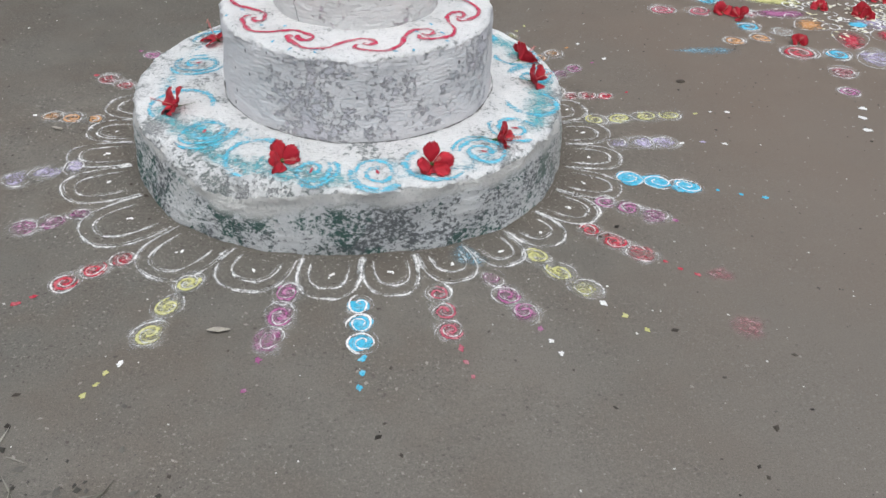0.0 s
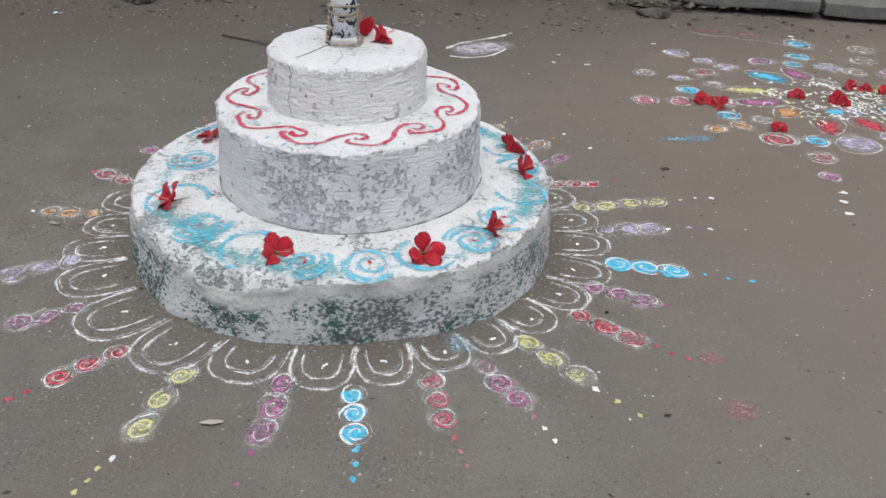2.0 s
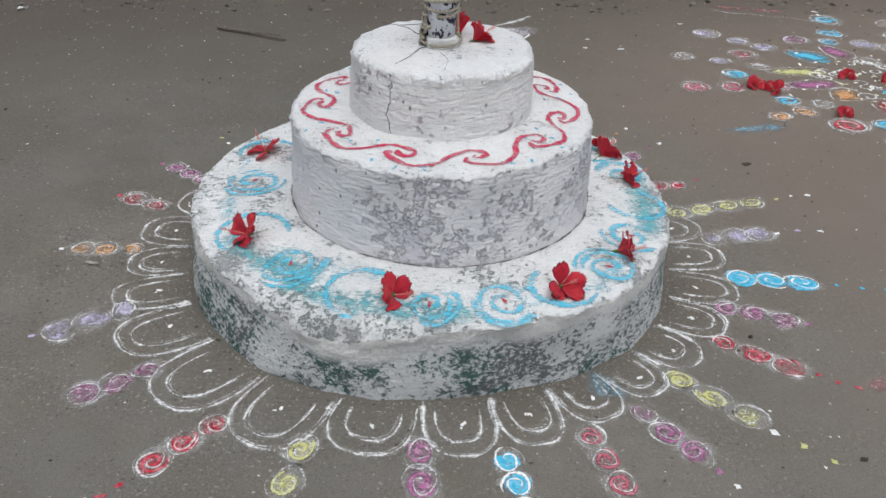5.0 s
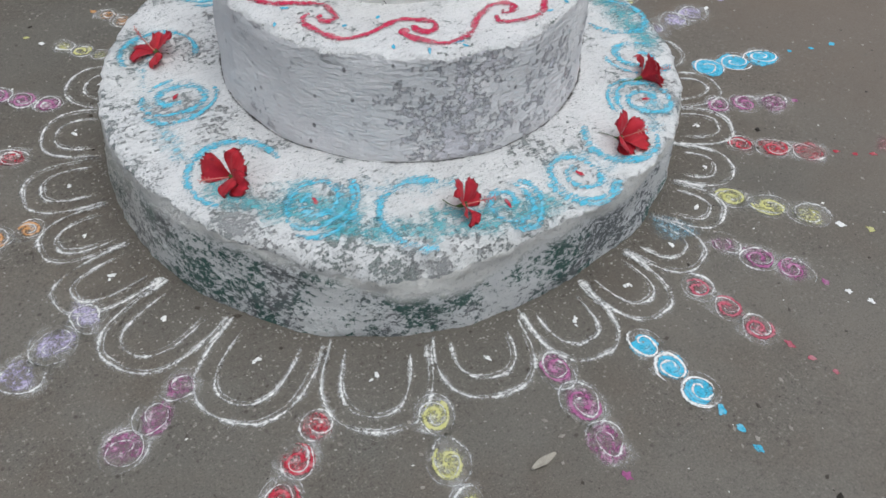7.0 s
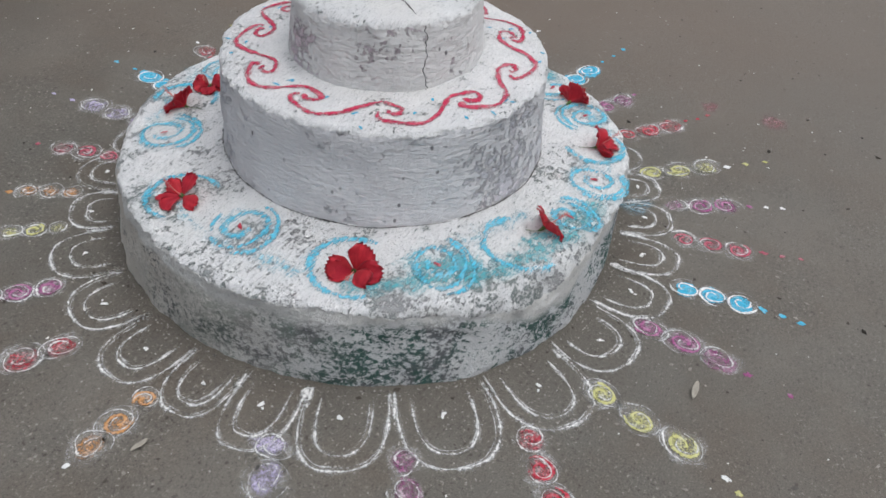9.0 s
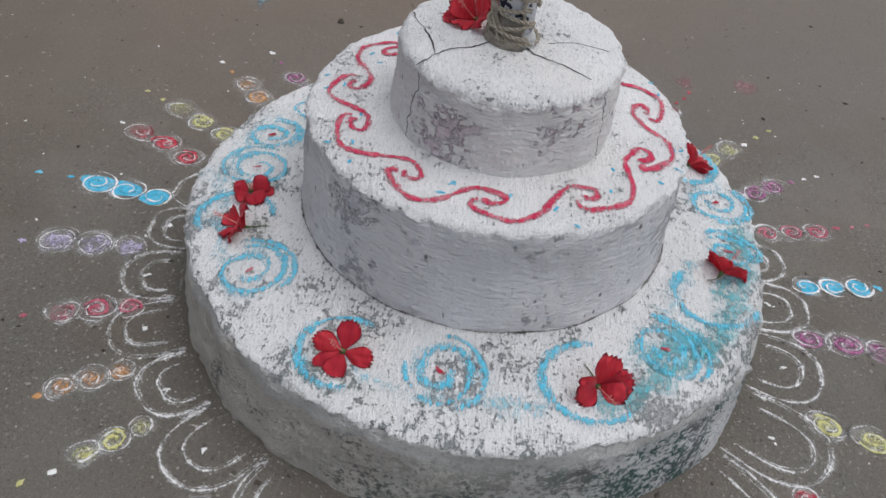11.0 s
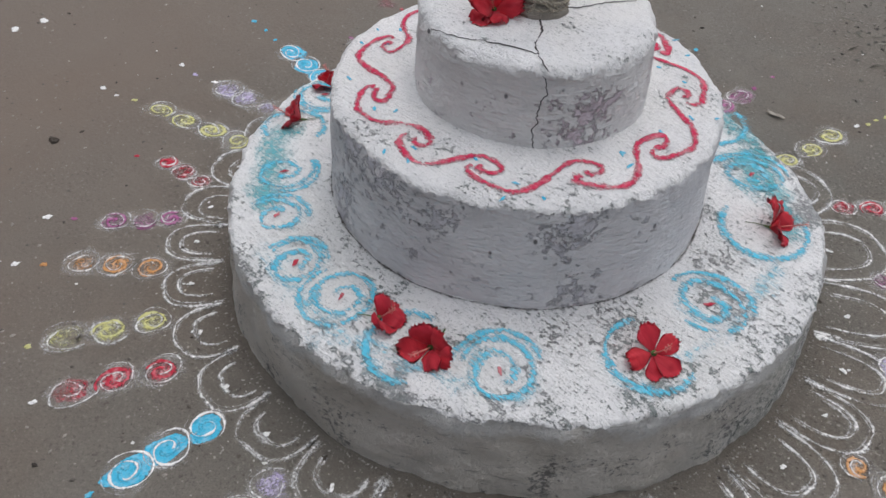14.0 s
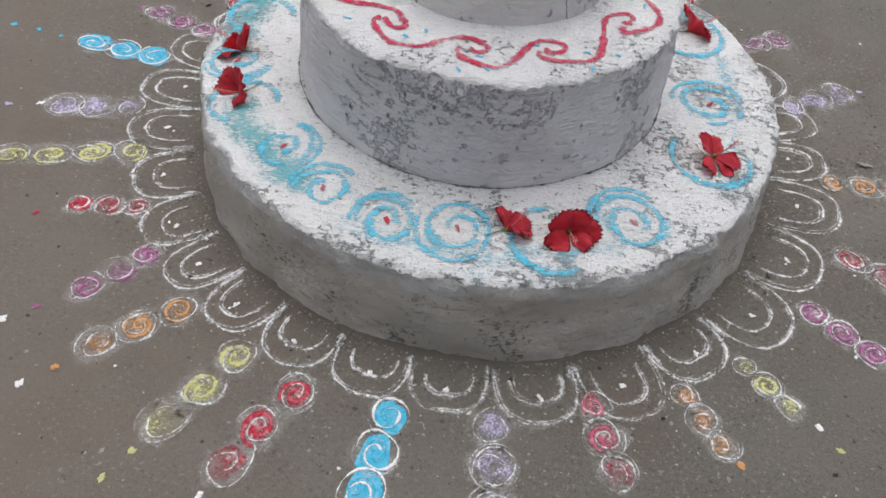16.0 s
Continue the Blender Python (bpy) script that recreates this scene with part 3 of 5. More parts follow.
random.seed(5)
for i, a in enumerate(PETALS):
    lo, hi = PETALS[i - 1] - (360 if i == 0 else 0), PETALS[(i + 1) % len(PETALS)] + (360 if i == len(PETALS) - 1 else 0)
    left, right, tip = (a - lo) / 2 * 0.97, (hi - a) / 2 * 0.97, along(TIPS, a)
    foot = lower_radius(a) + 0.022
    strong = FAINT if 84 < a < 118 else WHITE
    sh = Sheet(ground_z)
    inner = tip - 0.034 - random.uniform(0, 0.016)
    for half, f0, t0, wide in ((0.99, foot, tip, 0.0115), (0.62, foot + 0.018, inner, 0.0100)):
        line = u_stroke(a + random.uniform(-0.3, 0.3), left * half, right * half, f0, t0, 0.70)
        sh.stroke(line, wide, strong, 0, 0.7)
        sh.stroke(u_stroke(a + random.uniform(-0.5, 0.5), left * half * 0.96, right * half * 0.96, f0 + 0.004, t0 - random.uniform(0.003, 0.010), 0.72), wide * 0.7, FAINT, 0.0004, 0.8)
        sh.stroke(line, wide * 3.2, HALO, -0.0006, 0.5)
    for end in (a + right * 0.97, a - left * 0.97):
        x0, y0 = polar(end, foot - 0.004)
        x1, y1 = polar(end + random.uniform(-0.6, 0.6), foot + random.uniform(0.03, 0.09))
        sh.stroke([(x0 + (x1 - x0) * k / 6, y0 + (y1 - y0) * k / 6) for k in range(7)], random.uniform(0.012, 0.022), random.choice((FAINT, strong)), 0.0008, 0.7)
    petal = sh.make("petal", rangoli)
    dot = Sheet(ground_z, 0.003)
    x, y = polar(a + random.uniform(-0.3, 0.3), min(foot + 0.075, (foot + tip) / 2 + 0.005))
    dot.heap(x, y, 0.009, 0.0055, random.uniform(0, 180), DENSE["white"], 0.003, 0, 0.5)
    if random.random() < 0.45:
        dot.heap(x + random.uniform(-0.02, 0.02), y + random.uniform(-0.015, 0.015), 0.005, 0.003, random.uniform(0, 180), DENSE["white"], 0.002, 0, 0.5)
    dot.make("petal_dot", petal)


def powder_spiral(x, y, rx, ry, axis, tint, parent, full=0.8, line=0.0068, turns=1.6, name="spiral"):
    """A round of coloured powder with a white spiral drawn over it."""
    sh = Sheet(ground_z, 0.0018)
    rx, ry, way, start = rx * 1.06, ry * 1.06, random.choice((1, 1, 1, -1)), random.uniform(0, 360)
    if tint:
        sh.heap(x + random.uniform(-1, 1) * 0.12 * rx, y + random.uniform(-1, 1) * 0.12 * ry, rx * random.uniform(0.78, 0.98), ry * random.uniform(0.78, 0.98), axis, DENSE[tint] if full > 0.9 else POWDER[tint], 0.001, 0, 0.24, full * random.uniform(0.8, 1.0))
        if tint != "lavender":
            sh.stroke(spiral_points(x, y, rx * 0.78, 1.3, start + 170, ry / rx, axis, way, 0.2), line * 1.5, DENSE[tint] if random.random() < 0.6 else POWDER[tint], 0.0008, 0.6)
    sh.stroke(spiral_points(x, y, rx * 1.03, turns, start, ry / rx, axis, way, random.uniform(0.14, 0.34), 0.20), line * random.uniform(0.85, 1.2), DENSE["white"] if tint == "blue" and line < 0.008 else WHITE, 0.0016, 0.9)
    if random.random() < 0.6:
        sh.stroke(spiral_points(x, y, rx * 1.06, 0.9, start + random.uniform(40, 200), ry / rx, axis, way, 0.9), line * 0.8, FAINT, 0.0018, 0.8)
    sh.heap(x, y, rx * 1.4, ry * 1.4, axis, HALO, 0.0003, -0.0008, 0.3, 0.7)
    return sh.make(name, parent)


# angle at the first and the last spiral, colour, distance of the first and the last, how many, the tail's nearest and farthest dot, how many
RAYS = (
    (214.2, 213.6, "purple", 0.967, 1.130, 3, 0, 0, 0), (231.7, 230.0, "red", 0.962, 1.130, 3, 1.22, 1.266, 2), (245.2, 247.8, "yellow", 0.935, 1.143, 3, 1.263, 1.387, 4),
    (263.0, 263.2, "purple", 0.880, 1.073, 3, 1.150, 1.257, 2), (275.8, 276.1, "blue", 0.918, 1.068, 3, 1.125, 1.228, 3), (289.9, 289.0, "pink", 0.901, 1.055, 3, 1.128, 1.234, 3),
    (300.3, 300.6, "purple", 0.898, 1.058, 3, 1.134, 1.238, 3), (311.5, 311.7, "yellow", 0.880, 1.070, 3, 1.146, 1.292, 3), (325.6, 325.6, "red", 0.916, 1.088, 3, 1.168, 1.268, 3),
    (336.9, 336.8, "purple", 0.893, 1.058, 3, 1.124, 1.150, 1),
)
RAYS += (
    (348.0, 348.2, "blue", 0.943, 1.134, 3, 1.235, 1.388, 3), (2.2, 3.0, "lavender", 0.920, 1.087, 3, 1.152, 1.308, 3), (13.5, 13.1, "yellow", 0.879, 1.175, 4, 1.278, 1.409, 3),
    (26.5, 24.0, "red", 0.876, 1.005, 3, 1.10, 1.13, 1), (37.5, 38.4, "purple", 0.897, 1.043, 3, 1.15, 1.22, 2), (48.7, 46.8, "orange", 0.913, 1.085, 3, 1.18, 1.25, 2),
    (60.4, 59.7, "yellow", 0.912, 1.107, 3, 1.187, 1.258, 2), (69.8, 68.0, "red", 0.922, 1.116, 3, 1.190, 1.20, 1), (82.2, 82.0, "blue", 0.903, 1.080, 3, 1.16, 1.25, 2),
    (95.3, 95.2, "lavender", 0.900, 1.080, 3, 1.17, 1.25, 2),
)
RAYS += (
    (109.4, 109.1, "pink", 0.872, 1.021, 3, 1.11, 1.12, 1), (122.1, 121.8, "orange", 0.913, 1.039, 3, 1.09, 1.10, 1), (132.6, 132.5, "yellow", 0.926, 1.045, 3, 1.112, 1.171, 2),
    (147.9, 146.4, "purple", 0.956, 1.108, 3, 1.17, 1.18, 1), (160.7, 159.6, "red", 0.995, 1.085, 2, 1.15, 1.16, 1), (177.2, 176.8, "orange", 0.962, 1.119, 3, 1.18, 1.19, 1),
    (196.6, 198.9, "lavender", 0.955, 1.130, 3, 1.2, 1.25, 1),
)
for a0, a1, tint, r0, r1, n, t0, t1, tn in RAYS:
    sh = Sheet(ground_z, 0.002)
    x0, y0 = polar(a0, r0)
    x1, y1 = polar(a1, r1)
    sh.stroke([(x0 + (x1 - x0) * k / 12 + random.uniform(-1, 1) * 0.004, y0 + (y1 - y0) * k / 12) for k in range(13)], 0.045, HALO, -0.0008, 0.6)
    ray = sh.make("ray", rangoli, tint + " powder spirals and dots")
    for k in range(tn):
        x, y = polar(a1 + random.uniform(-0.3, 0.3), t0 + (t1 - t0) * k / max(1, tn - 1))
        q, dot = random.uniform(0.8, 1.25), Sheet(ground_z, 0.002)
        dot.heap(x, y, 0.0105 * q, 0.0075 * q, a1 + random.uniform(-30, 30), DENSE[tint if random.random() < 0.7 or tint == "blue" else "white"], 0.002, 0, 0.45)
        dot.make("powder_dot", ray)
    gap = (r1 - r0) / max(1, n - 1)
    for k in range(n):
        f = k / max(1, n - 1)
        x, y = polar(a0 + (a1 - a0) * f + random.uniform(-0.25, 0.25), r0 + (r1 - r0) * f)
        long = min(0.053, gap * 0.55) * random.uniform(0.92, 1.06) * (0.86 if k == 0 else 1)
        powder_spiral(x, y, long, min(long * 0.92, 0.038 + 0.004 * random.random()) * (1.15 if tint == "lavender" else 1), a0, tint, ray, 0.95 if tint == "blue" else 0.85 if tint in ("red", "purple") else 0.7, 0.0055 if tint == "blue" else 0.0068, random.uniform(1.05, 1.85))

# loose powder blown over the earth beside the ring
smears = ((1.145, 3.63, 0.16, 0.045, 5, "blue"), (0.83, 2.03, 0.05, 0.035, 20, "red"), (0.86, 1.80, 0.07, 0.05, 60, "red"), (0.10, 2.06, 0.085, 0.05, 300, "blue"))
for x, y, rx, ry, turn, tint in smears:
    m = powder_material("scattered_" + tint + "_powder", tuple(0.5 * v + 0.10 for v in TINTS[tint]), 0.12, 1.1, 110)
    sh = Sheet(ground_z, 0.0012)
    sh.heap(x, y, rx, ry, turn, m, 0.0005, 0, 0.4, 0.5)
    tagged(sh.make("powder_smear"), "faint smear of spilled " + tint + " powder on the earth", "powder smear", "powder smears")


# ---- the second drawing, farther off ----
far = anchor("garden_rangoli", 1.95, 4.12, 0, "flower-shaped powder drawing of spirals and coloured petals strewn with blossoms", "rangoli")
random.seed(21)
OUTER = (
    (1.097, 4.496, 0.058, None), (1.020, 4.093, 0.062, "pink"), (1.331, 4.844, 0.072, "lavender"), (1.466, 4.723, 0.062, "lavender"), (1.563, 4.625, 0.064, "lavender"),
    (1.788, 4.737, 0.076, "purple"), (2.105, 5.062, 0.086, "blue"), (2.030, 4.833, 0.070, "blue"), (1.954, 4.699, 0.056, "blue"), (1.410, 4.518, 0.070, "red"),
    (1.262, 4.425, 0.050, "lavender"), (1.426, 4.339, 0.052, None), (1.272, 4.243, 0.066, "blue"), (1.196, 4.095, 0.062, "pink"), (1.422, 4.090, 0.058, "pink"),
    (1.390, 3.922, 0.062, "blue"), (1.420, 3.801, 0.050, "orange"), (1.286, 3.752, 0.050, "orange"), (1.536, 3.880, 0.050, None), (1.549, 3.648, 0.078, "red"),
)
OUTER += (
    (1.714, 3.649, 0.060, "blue"), (1.671, 3.462, 0.064, "pink"), (1.636, 3.273, 0.052, "purple"), (1.897, 3.612, 0.105, "lavender"), (2.065, 3.712, 0.050, "lavender"),
    (2.144, 4.662, 0.074, "lavender"), (2.455, 4.989, 0.074, None), (2.370, 4.785, 0.068, None), (2.253, 4.595, 0.064, None), (2.450, 4.579, 0.085, "purple"),
    (2.028, 4.416, 0.062, None), (2.45, 3.95, 0.07, "red"), (2.55, 4.25, 0.07, "blue"), (2.30, 3.62, 0.06, "orange"),
)
for x, y, r, tint in OUTER:
    big = r > 0.07 and tint in ("red", "lavender", "purple")
    powder_spiral(x, y, r, r * 0.86, random.uniform(-20, 20), tint, far, 0.85, 0.0125, 1.9 if big else 1.6)


def powder_leaf(x, y, long, wide, turn, tint):
    """A pointed petal of solid powder, outlined in white."""
    sh = Sheet(ground_z, 0.0018)
    c, s = math.cos(radians(turn)), math.sin(radians(turn))
    rim = []
    for i in range(28):
        a = math.tau * i / 28
        px, py = long * math.cos(a), wide * math.sin(a) * (1 - 0.45 * math.cos(a))
        rim.append((x + c * px - s * py, y + s * px + c * py))
    sh.heap(x, y, long * 0.9, wide * 0.85, turn, POWDER[tint], 0.001, 0, 0.1, 0.9)
    sh.heap(x, y, long * 0.6, wide * 0.55, turn, DENSE[tint], 0.001, 0.0006, 0.3, 0.5)
    sh.stroke(rim + rim[:1], 0.010, WHITE, 0.0015, 0.7)
    return sh.make("leaf_petal", far)


for x, y, long, wide, turn, tint in (
    (1.745, 4.480, 0.13, 0.085, 140, "blue"), (1.915, 4.545, 0.11, 0.065, 110, "purple"), (1.600, 4.270, 0.17, 0.060, 175, "yellow"), (1.585, 4.105, 0.15, 0.060, 185, "purple"),
    (1.690, 3.975, 0.09, 0.075, 215, "orange"), (1.830, 3.815, 0.12, 0.075, 255, "red"), (2.040, 3.845, 0.11, 0.075, 300, "red"), (2.255, 4.010, 0.13, 0.095, 330, "blue"), (2.300, 4.330, 0.13, 0.06, 20, "yellow"),
):
    powder_leaf(x, y, long, wide, turn, tint)
for k in range(46):
    core = Sheet(ground_z, 0.003)
    a, r = random.uniform(0, 360), 0.10 + 0.22 * random.random()
    x, y = 1.97 + r * math.cos(radians(a)) * 1.1, 4.13 + r * math.sin(radians(a)) * 0.9
    core.stroke(spiral_points(x, y, random.uniform(0.025, 0.05), random.uniform(0.5, 1.2), random.uniform(0, 360)), 0.010, DENSE["white"], 0, 0.4)
    core.make("white_scribble", far)
hub = Sheet(ground_z, 0.002)
hub.heap(1.995, 4.02, 0.12, 0.08, 10, POWDER["lavender"], 0.001, 0, 0.2)
hub.heap(1.93, 4.0, 0.045, 0.035, 0, DENSE["blue"], 0.001, 0.002, 0.2)
hub.make("hub", far)
for k, (x, y) in enumerate(((1.639, 3.131), (1.609, 3.051), (1.594, 2.952), (2.11, 5.16), (2.115, 5.22))):
    sh = Sheet(ground_z, 0.002)
    sh.heap(x, y, 0.020, 0.013, random.uniform(0, 180), DENSE["white"], 0.003, 0, 0.4)
    sh.make("white_dot", far)
red_line = Sheet(ground_z, 0.0015)
red_line.heap(1.64, 5.31, 0.13, 0.05, -8, powder_material("spilled_red_powder", (0.36, 0.09, 0.09), 0.25, 1.1, 110), 0.001, 0, 0.4, 0.6)
red_line.heap(1.84, 5.25, 0.14, 0.05, -8, POWDER["pink"], 0.0005, 0, 0.4, 0.5)
red_line.stroke(smooth_line([(1.50, 5.28), (1.60, 5.20), (1.72, 5.18), (1.80, 5.13), (1.90, 5.12), (2.0, 5.05)], 5), 0.012, WHITE, 0.001, 0.4)
tagged(red_line.make("powder_scribble"), "smudged red powder patch edged with a white line", "powder drawing")
leaf = Sheet(ground_z, 0.0015)
leaf.heap(0.23, 4.84, 0.21, 0.12, 22, powder_material("dim_lilac_powder", (0.50, 0.46, 0.50), 0.02, 0.95, 110), 0.001, 0, 0.25, 0.6)
leaf.stroke(smooth_line([(0.05, 4.68), (0.16, 4.66), (0.28, 4.71), (0.37, 4.83)], 6), 0.016, DENSE["white"], 0.001, 0.4)
leaf.stroke(smooth_line([(0.03, 4.80), (0.12, 4.92), (0.24, 4.99), (0.34, 5.06), (0.42, 5.14)], 6), 0.045, WHITE, 0.001, 0.6)
leaf.stroke(smooth_line([(0.12, 4.80), (0.24, 4.84), (0.34, 4.92)], 6), 0.030, FAINT, 0.001, 0.6)
tagged(leaf.make("powder_leaf"), "half-rubbed leaf drawn in lilac and white powder", "powder drawing")


# ---- cracks in the upper tier's top ----
CRACK = plain_material("dark_crack", (0.05, 0.045, 0.045), (0.09, 0.08, 0.08), 40, 0.95)
random.seed(31)
for keys, wide in (
    ([(-0.19, 2.965), (-0.25, 2.950), (-0.32, 2.915), (-0.402, 2.893)], 0.0030), ([(-0.318, 2.775), (-0.355, 2.82), (-0.375, 2.865), (-0.402, 2.893), (-0.452, 2.930)], 0.0042),
    ([(-0.322, 2.712), (-0.352, 2.690), (-0.385, 2.630), (-0.425, 2.575)], 0.0034), ([(-0.30, 2.66), (-0.285, 2.60), (-0.30, 2.53)], 0.0012),
):
    sh = Sheet(upper_top, 0.0012)
    line = [(x + 0.005 * noise.noise((i * 0.9, x * 9, 2)), y + 0.005 * noise.noise((i * 0.9, y * 9, 8))) for i, (x, y) in enumerate(smooth_line(keys, 8))]
    sh.stroke(line, wide * 0.72, CRACK, 0, 1.1)
    sh.make("crack", upper)


# ---- the flagpole ----
def pole_material():
    s = Shade("chipped_white_enamel", 0.45)
    base = s.mix(s.span(s.noise(9, 4), 0.4, 0.65), (0.70, 0.70, 0.73), (0.60, 0.60, 0.64))
    chips = s.calc("ADD", s.calc("MULTIPLY", s.noise(62, 3, 0.55, s.stretch(1, 1, 0.8)), 0.8), s.calc("MULTIPLY", s.noise(7, 2), 0.35))
    c = s.mix(s.span(chips, 0.618, 0.628), base, (0.030, 0.033, 0.05))
    s.put(s.bsdf.inputs["Roughness"], s.span(chips, 0.64, 0.66, 0.42, 0.7))
    return s.colour(c).bump(s.span(chips, 0.63, 0.66, 1, 0), 0.4, 0.002).mat


def rope_material():
    s = Shade("weathered_jute", 0.95)
    f = s.noise(120, 4, 0.7, s.stretch(1, 1, 3))
    return s.colour(s.mix(s.span(f, 0.35, 0.65), (0.26, 0.225, 0.175), (0.44, 0.39, 0.315))).bump(f, 0.7, 0.003).mat


PX, PY, PZ = -0.292, 2.738, 0.684
flagpole = anchor("flagpole", PX, PY, PZ, "white enamelled steel flagpole, chipped dark, bound with old rope", "flagpole")
bm = bmesh.new()
tube(bm, [(PX, PY, PZ + 0.01 + 0.12 * k) for k in range(42)], 0.0405, 32)
part("shaft", bm, pole_material(), flagpole)
bm = rough_block(0.084, 0.078, 0.034, pose(PX, PY - 0.004, PZ - 0.006, 0, 0, 4), 3, 0.003, 20, 0.006)
part("foot_block", bm, plain_material("lime_crusted_steel", (0.66, 0.65, 0.63), (0.54, 0.53, 0.51), 25, 0.85), flagpole, "lime-crusted square steel foot")
ROPE = rope_material()


def rope(points, radius):
    """Two strands laid round each other along the points."""
    bm = bmesh.new()
    pts = smooth_line(points, 10)
    for turn in (0.0, math.pi):
        strand, run = [], 0.0
        for i, p in enumerate(pts):
            q = pts[min(len(pts) - 1, i + 1)]
            run += math.dist(p, q)
            a = turn + run * 260
            d = (Vector(q) - Vector(p)) if q != p else Vector((0, 0, 1))
            u = d.orthogonal().normalized()
            v = d.normalized().cross(u)
            strand.append(Vector(p) + (u * math.cos(a) + v * math.sin(a)) * radius * 0.55)
        tube(bm, strand, radius * 0.62, 6)
    return part("rope", bm, ROPE, flagpole)


def on_pole(a, z, off=0.045):
    return PX + off * math.cos(radians(a)), PY + off * math.sin(radians(a)), PZ + z


for z0, tilt, off, start, turns in ((0.112, 0.010, 0.0455, 20, 1.15), (0.122, -0.008, 0.047, 140, 1.1), (0.102, 0.014, 0.046, 250, 0.9), (0.016, 0.006, 0.055, 90, 1.1), (0.030, 0.012, 0.056, 60, 0.55), (0.048, -0.010, 0.053, 75, 0.5), (0.066, 0.012, 0.050, 50, 0.6), (0.084, -0.006, 0.048, 65, 0.55)):
    rope([on_pole(start + 30 * k, z0 + tilt * math.sin(radians(start + 30 * k)), off) for k in range(int(12 * turns))], 0.0042)
for ps in (
    [(200, 0.118), (196, 0.09, 0.046), (203, 0.05, 0.047), (196, 0.034, 0.049)], [(335, 0.12), (338, 0.09, 0.046), (345, 0.05, 0.047), (340, 0.034, 0.049)],
    [(70, 0.115), (95, 0.09, 0.047), (125, 0.06, 0.050), (165, 0.020, 0.056)], [(60, 0.12), (82, 0.095, 0.05), (110, 0.065, 0.053), (150, 0.018, 0.06)],
    [(100, 0.112), (88, 0.08, 0.05), (110, 0.04, 0.055), (100, 0.01, 0.058)],
):
    rope([on_pole(*p) for p in ps], 0.0040)
bm = bmesh.new()
profile = [(0.062, 0.0), (0.060, 0.010), (0.053, 0.022), (0.049, 0.036), (0.046, 0.052), (0.042, 0.060)]
prev = None
for r, z in profile:
    ring = [bm.verts.new((PX + (r + 0.004 * noise.noise((k, z * 60, 2))) * math.cos(radians(75 + 9 * k)), PY + (r + 0.004 * noise.noise((k, z * 60, 5))) * math.sin(radians(75 + 9 * k)), PZ + z + 0.004 * noise.noise((k * 0.7, z * 30, 9)))) for k in range(15)]
    if prev:
        for k in range(14):
            bm.faces.new((prev[k], prev[k + 1], ring[k + 1], ring[k]))
    prev = ring
bmesh.ops.solidify(bm, geom=bm.faces[:], thickness=0.004)
part("cloth_binding", bm, plain_material("mud_stiff_cloth", (0.66, 0.60, 0.52), (0.46, 0.41, 0.35), 30, 0.95, 0.8), flagpole, "mud-stiffened grey cloth binding")


# ---- hibiscus blossoms ----
def petal_material():
    s = Shade("hibiscus_petal", 0.55)
    vein = s.noise(40, 3, 0.6, s.stretch(0.25, 3, 1))
    c = s.mix(s.span(vein, 0.38, 0.66), (0.76, 0.052, 0.075), (0.62, 0.030, 0.052))
    c = s.mix(s.span(s.per_object(), 0, 1, 0, 0.4), c, (0.52, 0.014, 0.05))
    s.bsdf.inputs["Subsurface Weight"].default_value = 0.05
    s.bsdf.inputs["Subsurface Radius"].default_value = (0.01, 0.002, 0.002)
    s.bsdf.inputs["Sheen Weight"].default_value = 0.15
    return s.colour(c).bump(vein, 0.35, 0.002).mat


PETAL = petal_material()
STAMEN = plain_material("pink_stamen", (0.66, 0.16, 0.18), (0.74, 0.34, 0.26), 60, 0.6)
CALYX = plain_material("green_calyx", (0.07, 0.13, 0.04), (0.11, 0.16, 0.05), 60, 0.6)


def flower_petal(length, width, lift, seed, fold):
    """One ruffled petal along +x with a notched rim, curling up by lift."""
    bm = bmesh.new()
    nu, nv, grid = 10, 12, []
    for i in range(nu + 1):
        u = i / nu
        half = width * (0.14 + 0.86 * math.sin(math.pi * min(0.5, u * 0.66)) ** 1.25)
        row = []
        for j in range(nv + 1):
            v = 2 * j / nv - 1
            notch = 0.045 * (1 if j % 2 else -1) * u ** 4 + 0.05 * noise.noise((v * 2.3, seed, 4)) * u * u
            ruffle = 0.16 * length * u * u * noise.noise((u * 3 + seed, v * 2.4, seed))
            ruffle += 0.06 * length * u ** 3 * abs(v) * math.sin(8 * v + seed * 3)
            x = length * (u - 0.24 * abs(v) ** 3.0 * u * u + notch)
            z = lift * length * (0.55 * math.sin(u * 1.9) - 0.34 * u ** 3) + ruffle + fold * half * v * v
            row.append(bm.verts.new((x, half * v * (1 - 0.10 * u ** 6), z)))
        grid.append(row)
    for i in range(nu):
        for j in range(nv):
            bm.faces.new((grid[i][j], grid[i + 1][j], grid[i + 1][j + 1], grid[i][j + 1]))
    bmesh.ops.solidify(bm, geom=bm.faces[:], thickness=0.0006)
    return bm


SIDEWAYS, FACING = (68, 112, 180, 250, 290), (20, 92, 180, 266, 325)


